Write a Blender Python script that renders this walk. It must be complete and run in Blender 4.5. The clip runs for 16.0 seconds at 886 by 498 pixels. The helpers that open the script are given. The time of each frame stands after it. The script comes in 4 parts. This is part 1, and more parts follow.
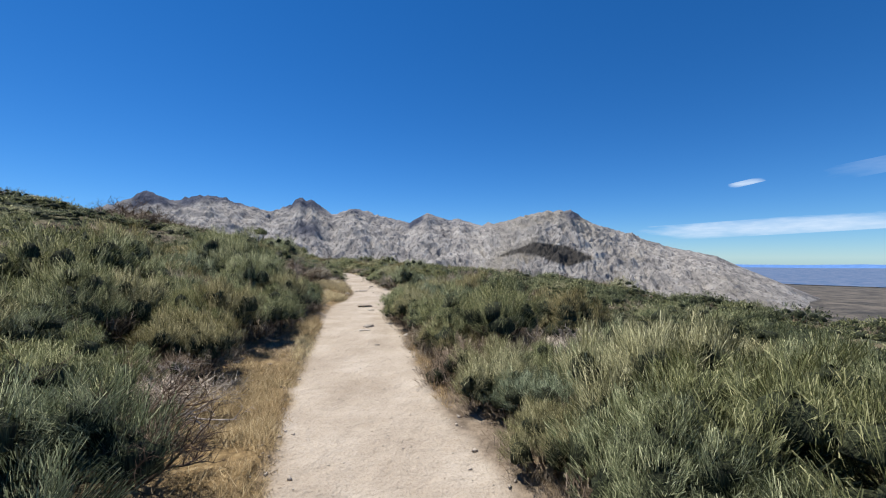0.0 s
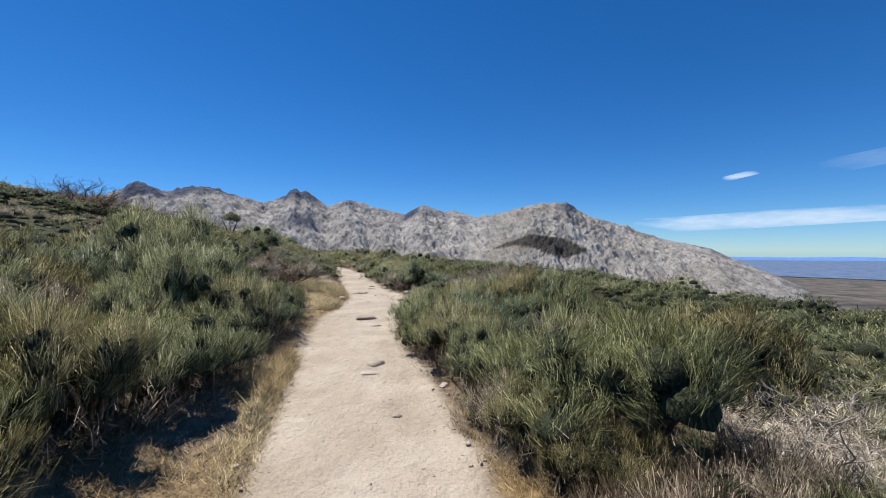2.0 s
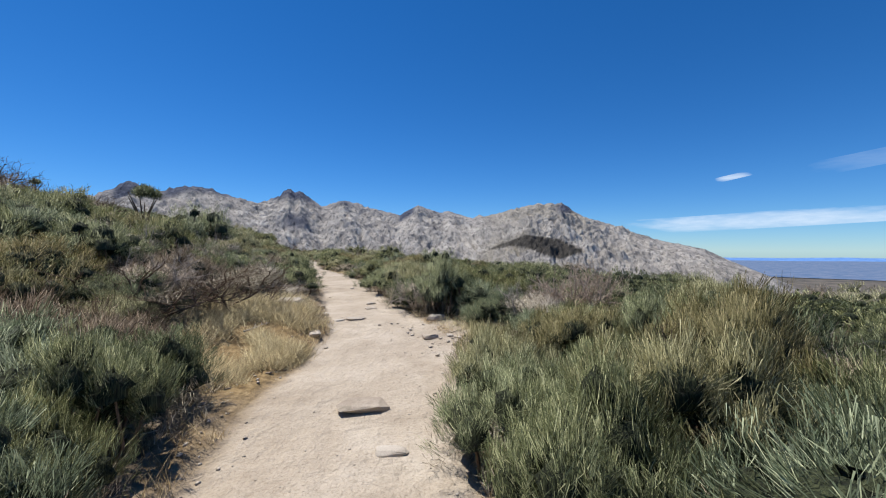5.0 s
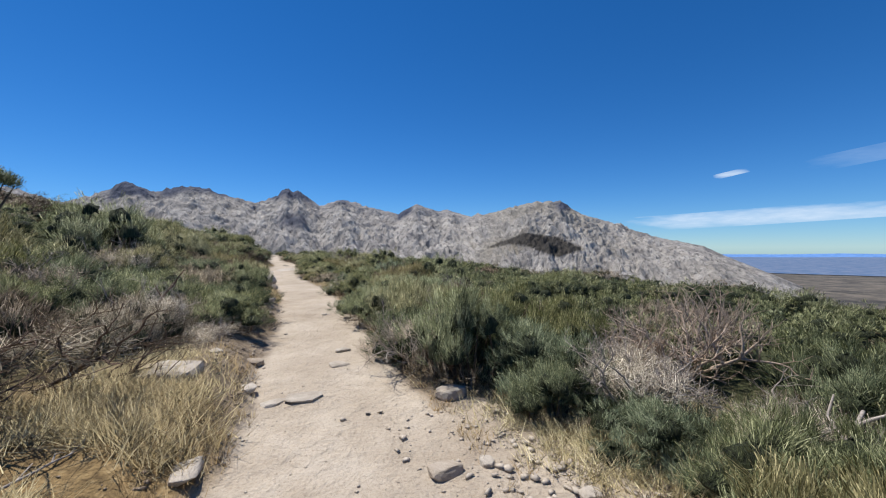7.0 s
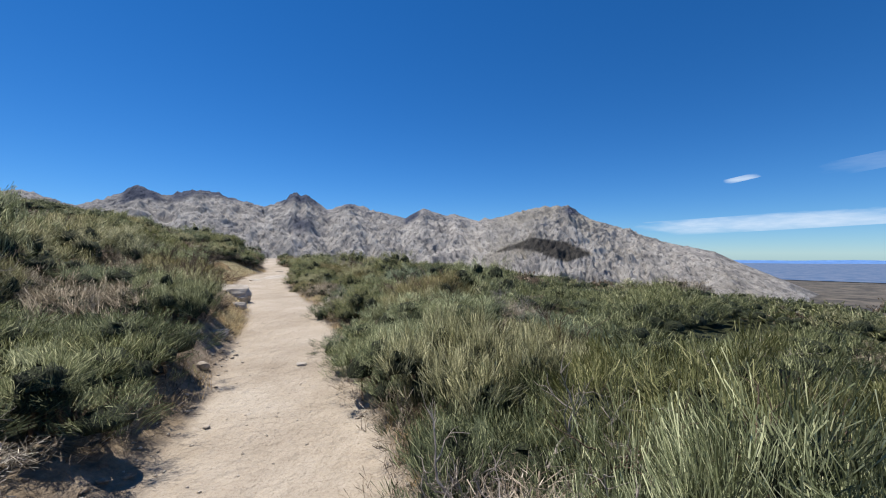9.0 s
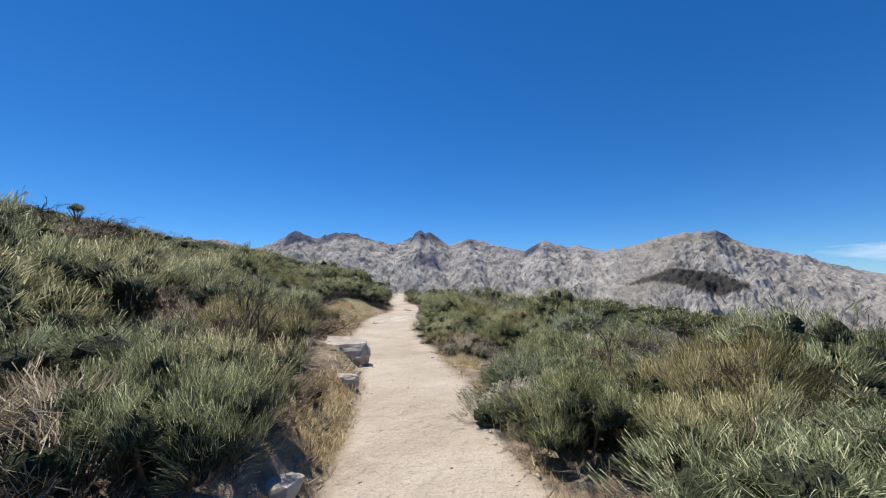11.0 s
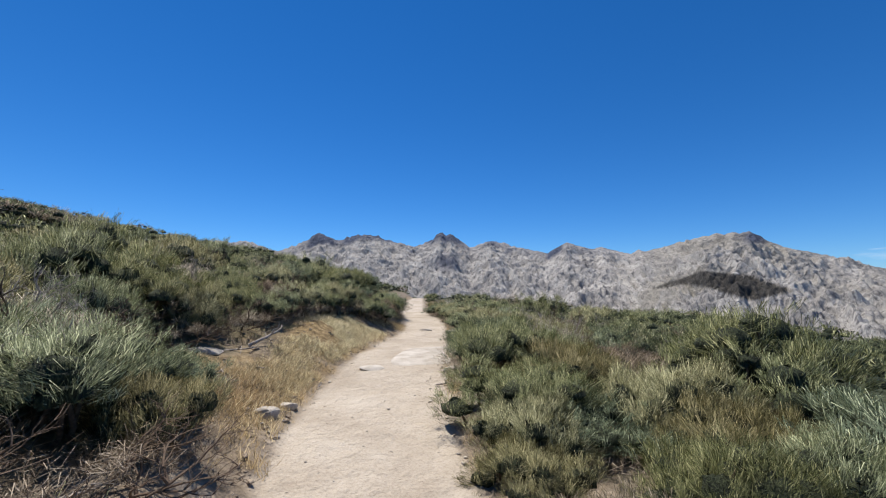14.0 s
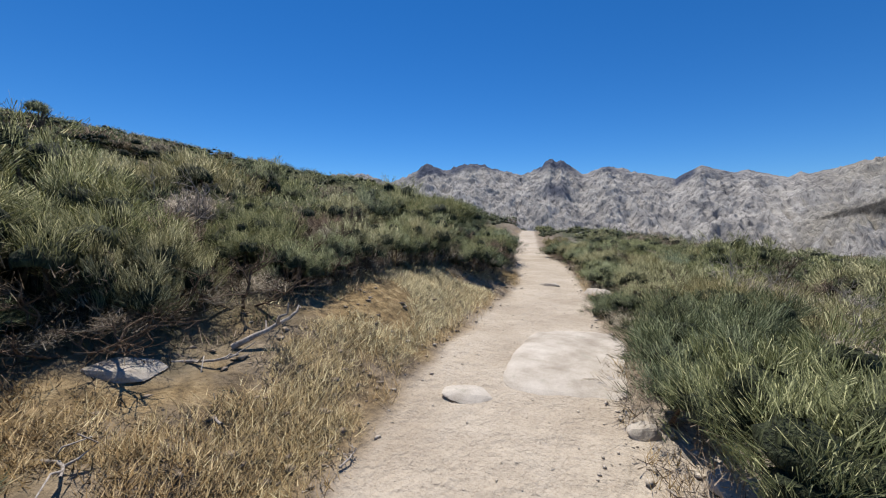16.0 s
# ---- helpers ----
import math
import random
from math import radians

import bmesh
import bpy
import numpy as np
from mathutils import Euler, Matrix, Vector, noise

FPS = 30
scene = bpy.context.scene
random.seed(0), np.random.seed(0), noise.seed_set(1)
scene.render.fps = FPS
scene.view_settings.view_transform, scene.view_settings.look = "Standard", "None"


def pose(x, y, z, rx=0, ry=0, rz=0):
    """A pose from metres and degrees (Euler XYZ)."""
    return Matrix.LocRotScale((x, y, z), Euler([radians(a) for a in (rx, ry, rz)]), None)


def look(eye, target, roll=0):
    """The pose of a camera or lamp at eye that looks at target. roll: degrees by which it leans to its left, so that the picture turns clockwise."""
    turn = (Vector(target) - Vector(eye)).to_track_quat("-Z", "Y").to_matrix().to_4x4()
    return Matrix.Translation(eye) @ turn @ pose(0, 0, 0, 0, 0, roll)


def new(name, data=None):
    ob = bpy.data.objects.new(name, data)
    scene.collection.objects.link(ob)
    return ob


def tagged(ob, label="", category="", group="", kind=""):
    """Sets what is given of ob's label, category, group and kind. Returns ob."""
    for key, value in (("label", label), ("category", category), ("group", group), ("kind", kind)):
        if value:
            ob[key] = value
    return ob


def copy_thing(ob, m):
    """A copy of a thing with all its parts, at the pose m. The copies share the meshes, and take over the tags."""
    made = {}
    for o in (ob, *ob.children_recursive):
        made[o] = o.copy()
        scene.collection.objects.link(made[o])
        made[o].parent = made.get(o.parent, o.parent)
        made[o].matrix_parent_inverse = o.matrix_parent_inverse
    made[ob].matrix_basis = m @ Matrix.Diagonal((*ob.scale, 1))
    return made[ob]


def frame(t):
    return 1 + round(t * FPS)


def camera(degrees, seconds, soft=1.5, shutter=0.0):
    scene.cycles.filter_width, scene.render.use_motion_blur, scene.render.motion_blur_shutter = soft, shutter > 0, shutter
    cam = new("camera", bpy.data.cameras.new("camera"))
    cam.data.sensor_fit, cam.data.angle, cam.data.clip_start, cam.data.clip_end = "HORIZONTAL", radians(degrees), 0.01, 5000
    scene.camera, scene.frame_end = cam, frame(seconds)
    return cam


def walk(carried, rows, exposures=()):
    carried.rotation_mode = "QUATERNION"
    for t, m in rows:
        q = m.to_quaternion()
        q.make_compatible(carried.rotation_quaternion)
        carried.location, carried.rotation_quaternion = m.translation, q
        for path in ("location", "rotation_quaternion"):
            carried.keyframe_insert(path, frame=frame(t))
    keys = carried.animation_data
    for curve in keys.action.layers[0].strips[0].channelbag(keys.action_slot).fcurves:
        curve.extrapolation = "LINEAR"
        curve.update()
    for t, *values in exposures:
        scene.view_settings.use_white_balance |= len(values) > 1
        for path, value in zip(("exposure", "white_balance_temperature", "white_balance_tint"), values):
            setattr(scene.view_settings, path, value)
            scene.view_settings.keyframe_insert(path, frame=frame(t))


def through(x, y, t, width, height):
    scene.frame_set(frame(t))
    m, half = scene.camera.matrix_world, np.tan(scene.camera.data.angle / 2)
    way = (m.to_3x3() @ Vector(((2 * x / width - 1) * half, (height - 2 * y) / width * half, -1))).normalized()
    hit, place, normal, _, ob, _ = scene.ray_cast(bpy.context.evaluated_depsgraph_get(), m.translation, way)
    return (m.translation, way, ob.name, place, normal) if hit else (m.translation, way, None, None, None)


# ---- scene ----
cam = camera(96.7, 16.0, 1.1)
PATH = [
    (0, (0.822, -0.459, 1.437), (0.848, 1.54, 1.481), -0.0),
    (0.5, (0.595, 0.333, 1.448), (0.631, 2.332, 1.47), 0.2),
    (1, (0.39, 1.135, 1.447), (0.433, 3.134, 1.46), 0.2),
    (1.5, (0.257, 1.974, 1.454), (0.303, 3.973, 1.459), 0.2),
    (2, (0.089, 2.828, 1.456), (0.139, 4.827, 1.459), 0.1),
    (2.5, (-0.082, 3.63, 1.4), (-0.029, 5.629, 1.401), 0.1),
    (3, (-0.21, 4.408, 1.375), (-0.153, 6.408, 1.366), 0.1),
    (3.5, (-0.349, 5.251, 1.338), (-0.289, 7.25, 1.33), 0.1),
    (4, (-0.494, 6.167, 1.351), (-0.426, 8.166, 1.341), 0.1),
    (4.2, (-0.579, 6.522, 1.326), (-0.513, 8.521, 1.326), 0.1),
    (6.3, (-0.841, 9.634, 1.344), (-0.747, 11.631, 1.353), 0.1),
    (6.5, (-0.85, 9.953, 1.405), (-0.776, 11.952, 1.396), -0.1),
    (7, (-0.848, 10.723, 1.527), (-0.766, 12.722, 1.527), -0.3),
    (7.5, (-0.912, 11.483, 1.541), (-0.831, 13.482, 1.543), -0.4),
    (8, (-0.999, 12.231, 1.537), (-0.914, 14.229, 1.539), -0.3),
    (8.5, (-1.168, 13.08, 1.492), (-1.078, 15.078, 1.493), -0.2),
    (9, (-1.355, 13.857, 1.501), (-1.308, 15.857, 1.523), 0.0),
    (9.5, (-1.665, 14.617, 1.565), (-1.872, 16.606, 1.586), 0.0),
    (10, (-1.921, 15.347, 1.555), (-2.353, 17.297, 1.655), 0.2),
    (10.2, (-2.06, 15.664, 1.555), (-2.572, 17.593, 1.687), 0.2),
    (12.3, (-3.295, 18.971, 1.618), (-3.849, 20.88, 1.834), -0.5),
    (12.5, (-3.407, 19.289, 1.663), (-3.957, 21.203, 1.853), -0.5),
    (13, (-3.677, 20.054, 1.677), (-4.223, 21.968, 1.876), -0.4),
    (13.5, (-4.013, 20.796, 1.668), (-4.535, 22.716, 1.86), -0.4),
    (14, (-4.284, 21.53, 1.735), (-4.93, 23.412, 1.94), -0.0),
    (14.5, (-4.577, 22.212, 1.785), (-5.672, 23.871, 2.005), 0.4),
    (15, (-4.891, 22.896, 1.818), (-6.012, 24.548, 1.944), 0.2),
    (15.5, (-5.309, 23.549, 1.862), (-6.438, 25.194, 1.719), 0.1),
    (16, (-5.666, 24.19, 1.878), (-6.788, 25.838, 1.726), 0.2),
]
EXPOSURES = [(0.0, 0.15), (5.0, 0.15), (7.0, 0.09), (9.0, 0.09), (10.0, 0.2), (14.5, 0.2), (15.3, 0.13), (16.0, 0.09)]
walk(cam, [(t, look(eye, target, roll)) for t, eye, target, roll in PATH], EXPOSURES)

# ---- world and sun ----
SUN_AZ, SUN_EL = -52.0, 66.0
world = bpy.data.worlds.new("sky")
scene.world = world
world.use_nodes = True
wn = world.node_tree
wn.nodes.clear()
sky = wn.nodes.new("ShaderNodeTexSky")
sky.sky_type = "NISHITA"
sky.sun_disc = False
sky.sun_elevation, sky.sun_rotation = radians(SUN_EL), radians(SUN_AZ)
sky.altitude, sky.air_density, sky.dust_density, sky.ozone_density = 1900, 1.0, 0.0, 2.0
tint = wn.nodes.new("ShaderNodeMix")
tint.data_type, tint.blend_type = "RGBA", "MULTIPLY"
tint.inputs[0].default_value = 1.0
tint.inputs[7].default_value = (0.62, 0.85, 1.15, 1)
deep = wn.nodes.new("ShaderNodeHueSaturation")
deep.inputs["Saturation"].default_value = 1.15
back = wn.nodes.new("ShaderNodeBackground")
back.inputs["Strength"].default_value = 0.093
wout = wn.nodes.new("ShaderNodeOutputWorld")
wn.links.new(sky.outputs[0], tint.inputs[6])
wn.links.new(tint.outputs[2], deep.inputs["Color"])
wn.links.new(deep.outputs[0], back.inputs["Color"])
wn.links.new(back.outputs[0], wout.inputs["Surface"])
sun = new("sun", bpy.data.lights.new("sun", "SUN"))
sun.data.energy, sun.data.angle, sun.data.color = 5.0, radians(0.53), (1.0, 0.955, 0.89)
sun_way = Vector((math.sin(radians(SUN_AZ)) * math.cos(radians(SUN_EL)), math.cos(radians(SUN_AZ)) * math.cos(radians(SUN_EL)), math.sin(radians(SUN_EL))))
sun.matrix_world = look(sun_way * 60, (0, 0, 0))


# ---- materials ----
class Nodes:
    """A short way to write a material's node tree."""

    def __init__(self, name, roughness=0.9):
        self.mat = bpy.data.materials.new(name)
        self.mat.use_nodes = True
        self.tree = self.mat.node_tree
        self.bsdf = self.tree.nodes["Principled BSDF"]
        self.bsdf.inputs["Roughness"].default_value = roughness
        self.bsdf.inputs["Specular IOR Level"].default_value = 0.25

    def add(self, kind, **values):
        node = self.tree.nodes.new(kind)
        for key, value in values.items():
            node.inputs[key].default_value = value
        return node

    def link(self, a, b):
        self.tree.links.new(a, b)

    def coords(self, scale=1.0, local=False):
        tc = self.add("ShaderNodeTexCoord") if local else self.add("ShaderNodeNewGeometry")
        m = self.add("ShaderNodeMapping")
        m.inputs["Scale"].default_value = (scale, scale, scale)
        self.link(tc.outputs["Object"] if local else tc.outputs["Position"], m.inputs["Vector"])
        return m.outputs[0]

    def noise(self, scale, detail=5.0, rough=0.6, local=False):
        n = self.add("ShaderNodeTexNoise", Scale=scale, Detail=detail, Roughness=rough)
        self.link(self.coords(1.0, local), n.inputs["Vector"])
        return n.outputs["Fac"]

    def cells(self, scale, local=False):
        n = self.add("ShaderNodeTexVoronoi", Scale=scale)
        self.link(self.coords(1.0, local), n.inputs["Vector"])
        return n.outputs["Distance"]

    def ramp(self, fac, *stops):
        r = self.add("ShaderNodeValToRGB")
        while len(r.color_ramp.elements) < len(stops):
            r.color_ramp.elements.new(0.5)
        for e, (p, c) in zip(r.color_ramp.elements, stops):
            e.position, e.color = p, (*c, 1)
        self.link(fac, r.inputs[0])
        return r.outputs[0]

    def mix(self, fac, a, b, blend="MIX"):
        m = self.add("ShaderNodeMix")
        m.data_type, m.blend_type = "RGBA", blend
        for socket, value in ((m.inputs[0], fac), (m.inputs[6], a), (m.inputs[7], b)):
            if isinstance(value, (int, float)):
                socket.default_value = value
            elif isinstance(value, tuple):
                socket.default_value = (*value, 1)
            else:
                self.link(value, socket)
        return m.outputs[2]

    def math(self, op, a, b=0.0):
        m = self.add("ShaderNodeMath")
        m.operation = op
        for socket, value in zip(m.inputs, (a, b)):
            if isinstance(value, (int, float)):
                socket.default_value = value
            else:
                self.link(value, socket)
        return m.outputs[0]

    def bump(self, height, strength=0.5, distance=0.02, after=None):
        b = self.add("ShaderNodeBump", Strength=strength, Distance=distance)
        self.link(height, b.inputs["Height"])
        if after:
            self.link(after, b.inputs["Normal"])
        self.link(b.outputs[0], self.bsdf.inputs["Normal"])
        return b.outputs[0]

    def done(self, colour):
        self.link(colour, self.bsdf.inputs["Base Color"])
        return self.mat


def foliage_material(name, dark, mid, pale, through=0.25, hue=0.46):
    """Thin broom twigs: each twig and each bush differs a little in colour."""
    n = Nodes(name, 0.65)
    geo = n.add("ShaderNodeNewGeometry")
    info = n.add("ShaderNodeObjectInfo")
    base = n.ramp(geo.outputs["Random Per Island"], (0.0, dark), (0.3, mid), (0.65, mid), (0.95, pale))
    patch = n.noise(0.9, 3.0)
    shift = n.math("ADD", n.math("MULTIPLY", info.outputs["Random"], 0.5), n.math("MULTIPLY", patch, 0.5))
    hsv = n.add("ShaderNodeHueSaturation")
    n.link(n.math("ADD", n.math("MULTIPLY", shift, 0.06), hue), hsv.inputs["Hue"])
    n.link(n.math("ADD", n.math("MULTIPLY", shift, -0.5), 1.1), hsv.inputs["Saturation"])
    n.link(n.math("ADD", n.math("MULTIPLY", shift, 1.1), 0.66), hsv.inputs["Value"])
    n.link(base, hsv.inputs["Color"])
    n.done(hsv.outputs[0])
    glow = n.add("ShaderNodeBsdfTranslucent")
    n.link(hsv.outputs[0], glow.inputs["Color"])
    m = n.add("ShaderNodeMixShader", Fac=through)
    out = n.tree.nodes["Material Output"]
    n.link(n.bsdf.outputs[0], m.inputs[1])
    n.link(glow.outputs[0], m.inputs[2])
    n.link(m.outputs[0], out.inputs["Surface"])
    return n.mat


def bark_material(name, dark, pale):
    n = Nodes(name, 0.85)
    c = n.ramp(n.noise(35.0, 4.0, 0.7), (0.3, dark), (0.7, pale))
    n.bump(n.noise(120.0, 3.0), 0.5, 0.004)
    return n.done(c)


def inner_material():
    """The core of a bush, streaked upright: shade between green twigs, painted as dark colour."""
    n = Nodes("bush_inner_shade", 0.8)
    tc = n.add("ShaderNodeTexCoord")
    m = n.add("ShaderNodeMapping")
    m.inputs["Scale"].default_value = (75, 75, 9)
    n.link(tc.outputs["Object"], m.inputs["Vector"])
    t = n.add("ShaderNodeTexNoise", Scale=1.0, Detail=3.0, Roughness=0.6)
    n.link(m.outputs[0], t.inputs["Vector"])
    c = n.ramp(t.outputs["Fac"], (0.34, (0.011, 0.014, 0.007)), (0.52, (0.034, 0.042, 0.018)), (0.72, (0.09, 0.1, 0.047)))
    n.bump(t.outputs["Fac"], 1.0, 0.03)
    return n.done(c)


def granite_material(name, dark, mid, pale, lichen):
    n = Nodes(name, 0.85)
    big = n.noise(3.0, 5.0, 0.65)
    c = n.ramp(big, (0.3, dark), (0.5, mid), (0.7, pale))
    speck = n.ramp(n.noise(160.0, 2.0, 0.7), (0.38, (0.35, 0.33, 0.31)), (0.52, (1, 1, 1)))
    c = n.mix(0.3, c, speck, "MULTIPLY")
    c = n.mix(n.math("MULTIPLY", n.ramp(n.noise(9.0, 4.0), (0.58, (0, 0, 0)), (0.68, (1, 1, 1))), 0.5), c, lichen)
    b = n.bump(n.noise(14.0, 6.0, 0.7), 0.6, 0.014)
    n.bump(n.noise(90.0, 3.0, 0.7), 0.5, 0.004, b)
    return n.done(c)


MAT_GREEN = foliage_material("broom_green", (0.026, 0.036, 0.012), (0.115, 0.14, 0.048), (0.42, 0.44, 0.205), 0.28)
MAT_DARKGREEN = foliage_material("broom_dark_green", (0.018, 0.028, 0.014), (0.077, 0.108, 0.05), (0.32, 0.365, 0.19), 0.28)
MAT_OLIVE = foliage_material("broom_olive", (0.045, 0.046, 0.016), (0.175, 0.172, 0.062), (0.48, 0.45, 0.21), 0.28)
MAT_BROWN = foliage_material("broom_dry", (0.04, 0.028, 0.018), (0.17, 0.122, 0.08), (0.46, 0.36, 0.26), 0.25, 0.48)
MAT_PALE = foliage_material("bleached_twigs", (0.17, 0.13, 0.09), (0.43, 0.345, 0.26), (0.74, 0.64, 0.52), 0.2, 0.48)
MAT_STRAW = foliage_material("straw", (0.12, 0.078, 0.03), (0.34, 0.24, 0.1), (0.6, 0.47, 0.25), 0.25, 0.475)
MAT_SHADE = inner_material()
MAT_SOIL = bark_material("dry_soil", (0.18, 0.135, 0.095), (0.42, 0.335, 0.245))
MAT_BARK = bark_material("brown_bark", (0.07, 0.045, 0.03), (0.2, 0.14, 0.095))
MAT_GRAVEL = bark_material("pale_gravel", (0.36, 0.3, 0.235), (0.6, 0.53, 0.44))
MAT_WEATHERED = bark_material("weathered_branches", (0.27, 0.19, 0.135), (0.58, 0.47, 0.365))
MAT_GREYWOOD = bark_material("bleached_wood", (0.2, 0.165, 0.135), (0.52, 0.46, 0.4))
MAT_STONE = granite_material("granite", (0.33, 0.28, 0.22), (0.49, 0.43, 0.355), (0.63, 0.57, 0.49), (0.33, 0.31, 0.24))
MAT_DARKSTONE = granite_material("weathered_granite", (0.25, 0.2, 0.15), (0.38, 0.315, 0.245), (0.5, 0.43, 0.35), (0.2, 0.18, 0.13))


def ground_material():
    n = Nodes("trail_and_heath_ground", 0.95)
    attr = n.add("ShaderNodeAttribute")
    attr.attribute_name = "cover"
    sep = n.add("ShaderNodeSeparateColor")
    n.link(attr.outputs["Color"], sep.inputs[0])
    sand = n.ramp(n.noise(1.3, 6.0, 0.65), (0.3, (0.405, 0.335, 0.255)), (0.52, (0.505, 0.43, 0.34)), (0.72, (0.6, 0.525, 0.43)))
    grit = n.ramp(n.noise(55.0, 4.0, 0.75), (0.3, (0.62, 0.58, 0.54)), (0.5, (0.95, 0.94, 0.92)), (0.72, (1, 1, 1)))
    sand = n.mix(0.75, sand, grit, "MULTIPLY")
    pebble = n.ramp(n.noise(150.0, 2.0, 0.5), (0.27, (0.35, 0.31, 0.27)), (0.33, (1, 1, 1)))
    sand = n.mix(0.8, sand, pebble, "MULTIPLY")
    soil = n.ramp(n.noise(5.0, 7.0, 0.7), (0.34, (0.11, 0.082, 0.056)), (0.54, (0.27, 0.212, 0.15)), (0.74, (0.43, 0.35, 0.26)))
    straw = n.ramp(n.noise(11.0, 6.0, 0.7), (0.32, (0.1, 0.066, 0.032)), (0.52, (0.27, 0.185, 0.085)), (0.72, (0.46, 0.35, 0.19)))
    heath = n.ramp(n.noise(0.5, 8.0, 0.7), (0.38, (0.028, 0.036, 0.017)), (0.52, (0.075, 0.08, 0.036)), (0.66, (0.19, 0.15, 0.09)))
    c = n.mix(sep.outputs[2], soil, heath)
    c = n.mix(sep.outputs[1], c, straw)
    c = n.mix(sep.outputs[0], c, sand)
    b = n.bump(n.noise(6.0, 6.0, 0.65), 0.8, 0.09)
    b = n.bump(n.noise(21.0, 3.0, 0.6), 0.5, 0.02, b)
    n.bump(n.noise(70.0, 4.0, 0.7), 0.45, 0.008, b)
    return n.done(c)


def mountain_material():
    n = Nodes("bare_granite_mountain", 0.95)
    attr = n.add("ShaderNodeAttribute")
    attr.attribute_name = "cover"
    sep = n.add("ShaderNodeSeparateColor")
    n.link(attr.outputs["Color"], sep.inputs[0])
    lie = n.add("ShaderNodeAttribute")
    lie.attribute_name = "lie"

    def face(scale, detail, rough_share):
        t = n.add("ShaderNodeTexNoise", Scale=scale, Detail=detail, Roughness=rough_share)
        m = n.add("ShaderNodeMapping")
        m.inputs["Rotation"].default_value = (0, 0.5, 0)
        m.inputs["Scale"].default_value = (0.75, 1, 1.4)
        n.link(lie.outputs["Vector"], m.inputs["Vector"])
        n.link(m.outputs[0], t.inputs["Vector"])
        return t.outputs["Fac"]

    rock = n.ramp(face(0.013, 11.0, 0.7), (0.34, (0.225, 0.212, 0.2)), (0.5, (0.4, 0.375, 0.34)), (0.63, (0.56, 0.525, 0.475)))
    # shade in the cracks, painted as dark colour over the rock
    crack_shade = n.ramp(face(0.085, 9.0, 0.7), (0.41, (0.2, 0.2, 0.23)), (0.46, (0.85, 0.85, 0.86)), (0.6, (1.0, 1.0, 1.0)))
    rock = n.mix(0.7, rock, crack_shade, "MULTIPLY")
    # dark summit rock; its blue cast is distance haze put into the colour
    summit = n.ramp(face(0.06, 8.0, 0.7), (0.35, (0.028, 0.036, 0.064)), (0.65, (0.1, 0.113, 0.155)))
    brush = n.ramp(face(0.1, 7.0, 0.75), (0.35, (0.034, 0.032, 0.03)), (0.65, (0.088, 0.079, 0.066)))
    grass = n.ramp(face(0.05, 7.0, 0.7), (0.35, (0.2, 0.18, 0.14)), (0.65, (0.36, 0.325, 0.26)))
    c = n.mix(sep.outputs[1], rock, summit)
    c = n.mix(sep.outputs[2], c, grass)
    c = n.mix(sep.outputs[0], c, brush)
    n.bump(face(0.055, 9.0, 0.66), 0.9, 20.0)
    return n.done(c)


MAT_GROUND = ground_material()
MAT_MOUNTAIN = mountain_material()


# ---- the lie of the land ----
# along the walk: y, the trail's two edges (x), its height
TRAIL = (
    (-12.0, 4.1, 5.7, -0.2), (1.8, -0.2, 1.4, -0.12), (3.7, -0.75, 0.85, -0.12), (6.7, -1.42, 0.22, -0.1), (8.2, -1.72, -0.15, 0.0), (9.9, -2.12, -0.55, -0.03),
    (11.5, -2.3, -0.55, 0.02), (12.6, -2.08, -0.3, 0.08), (13.9, -2.2, -0.7, 0.16), (15.0, -2.68, -1.2, 0.2), (17.3, -3.28, -1.9, 0.27), (19.3, -4.0, -2.7, 0.42),
    (21.2, -4.72, -3.45, 0.46), (23.5, -6.15, -4.7, 0.49), (25.0, -7.0, -5.35, 0.54), (27.0, -7.64, -6.2, 0.7), (28.6, -7.95, -6.6, 0.7), (31.0, -8.55, -7.4, 0.68),
    (33.5, -9.7, -8.4, 0.74), (37.0, -11.6, -10.5, 0.86), (42.0, -13.4, -12.5, 1.0),
)
T_Y, T_L, T_R, T_Z = (np.array(c) for c in zip(*TRAIL))


def softly(y, values, far_slope):
    """The trail's edge or height at y, smoothed, and carried on past its ends."""
    y = np.asarray(y, float)
    total = 0
    for k in (-0.6, -0.3, 0.0, 0.3, 0.6):
        q = y + k
        v = np.interp(q, T_Y, values) + np.maximum(0, q - T_Y[-1]) * far_slope + np.minimum(0, q - T_Y[0]) * (0 if values is T_Z else -0.3)
        total = total + v / 5
    return total


def smooth(a, b, v):
    t = np.clip((v - a) / (b - a), 0, 1)
    return t * t * (3 - 2 * t)


def edges(y):
    bend = np.minimum(np.asarray(y, float), 90)
    return softly(bend, T_L, -0.4), softly(bend, T_R, -0.4)


def rough(x, y, scale, seed=0.0):
    """Plain value noise from -1 to 1, for arrays."""
    x, y = np.asarray(x, float) / scale + seed * 17.3, np.asarray(y, float) / scale + seed * 9.1
    ix, iy = np.floor(x), np.floor(y)
    fx, fy = x - ix, y - iy
    fx, fy = fx * fx * (3 - 2 * fx), fy * fy * (3 - 2 * fy)

    def corner(a, b):
        h = np.sin(a * 127.1 + b * 311.7 + seed * 74.7) * 43758.5453
        return (h - np.floor(h)) * 2 - 1

    top = corner(ix, iy) * (1 - fx) + corner(ix + 1, iy) * fx
    low = corner(ix, iy + 1) * (1 - fx) + corner(ix + 1, iy + 1) * fx
    return top * (1 - fy) + low * fy


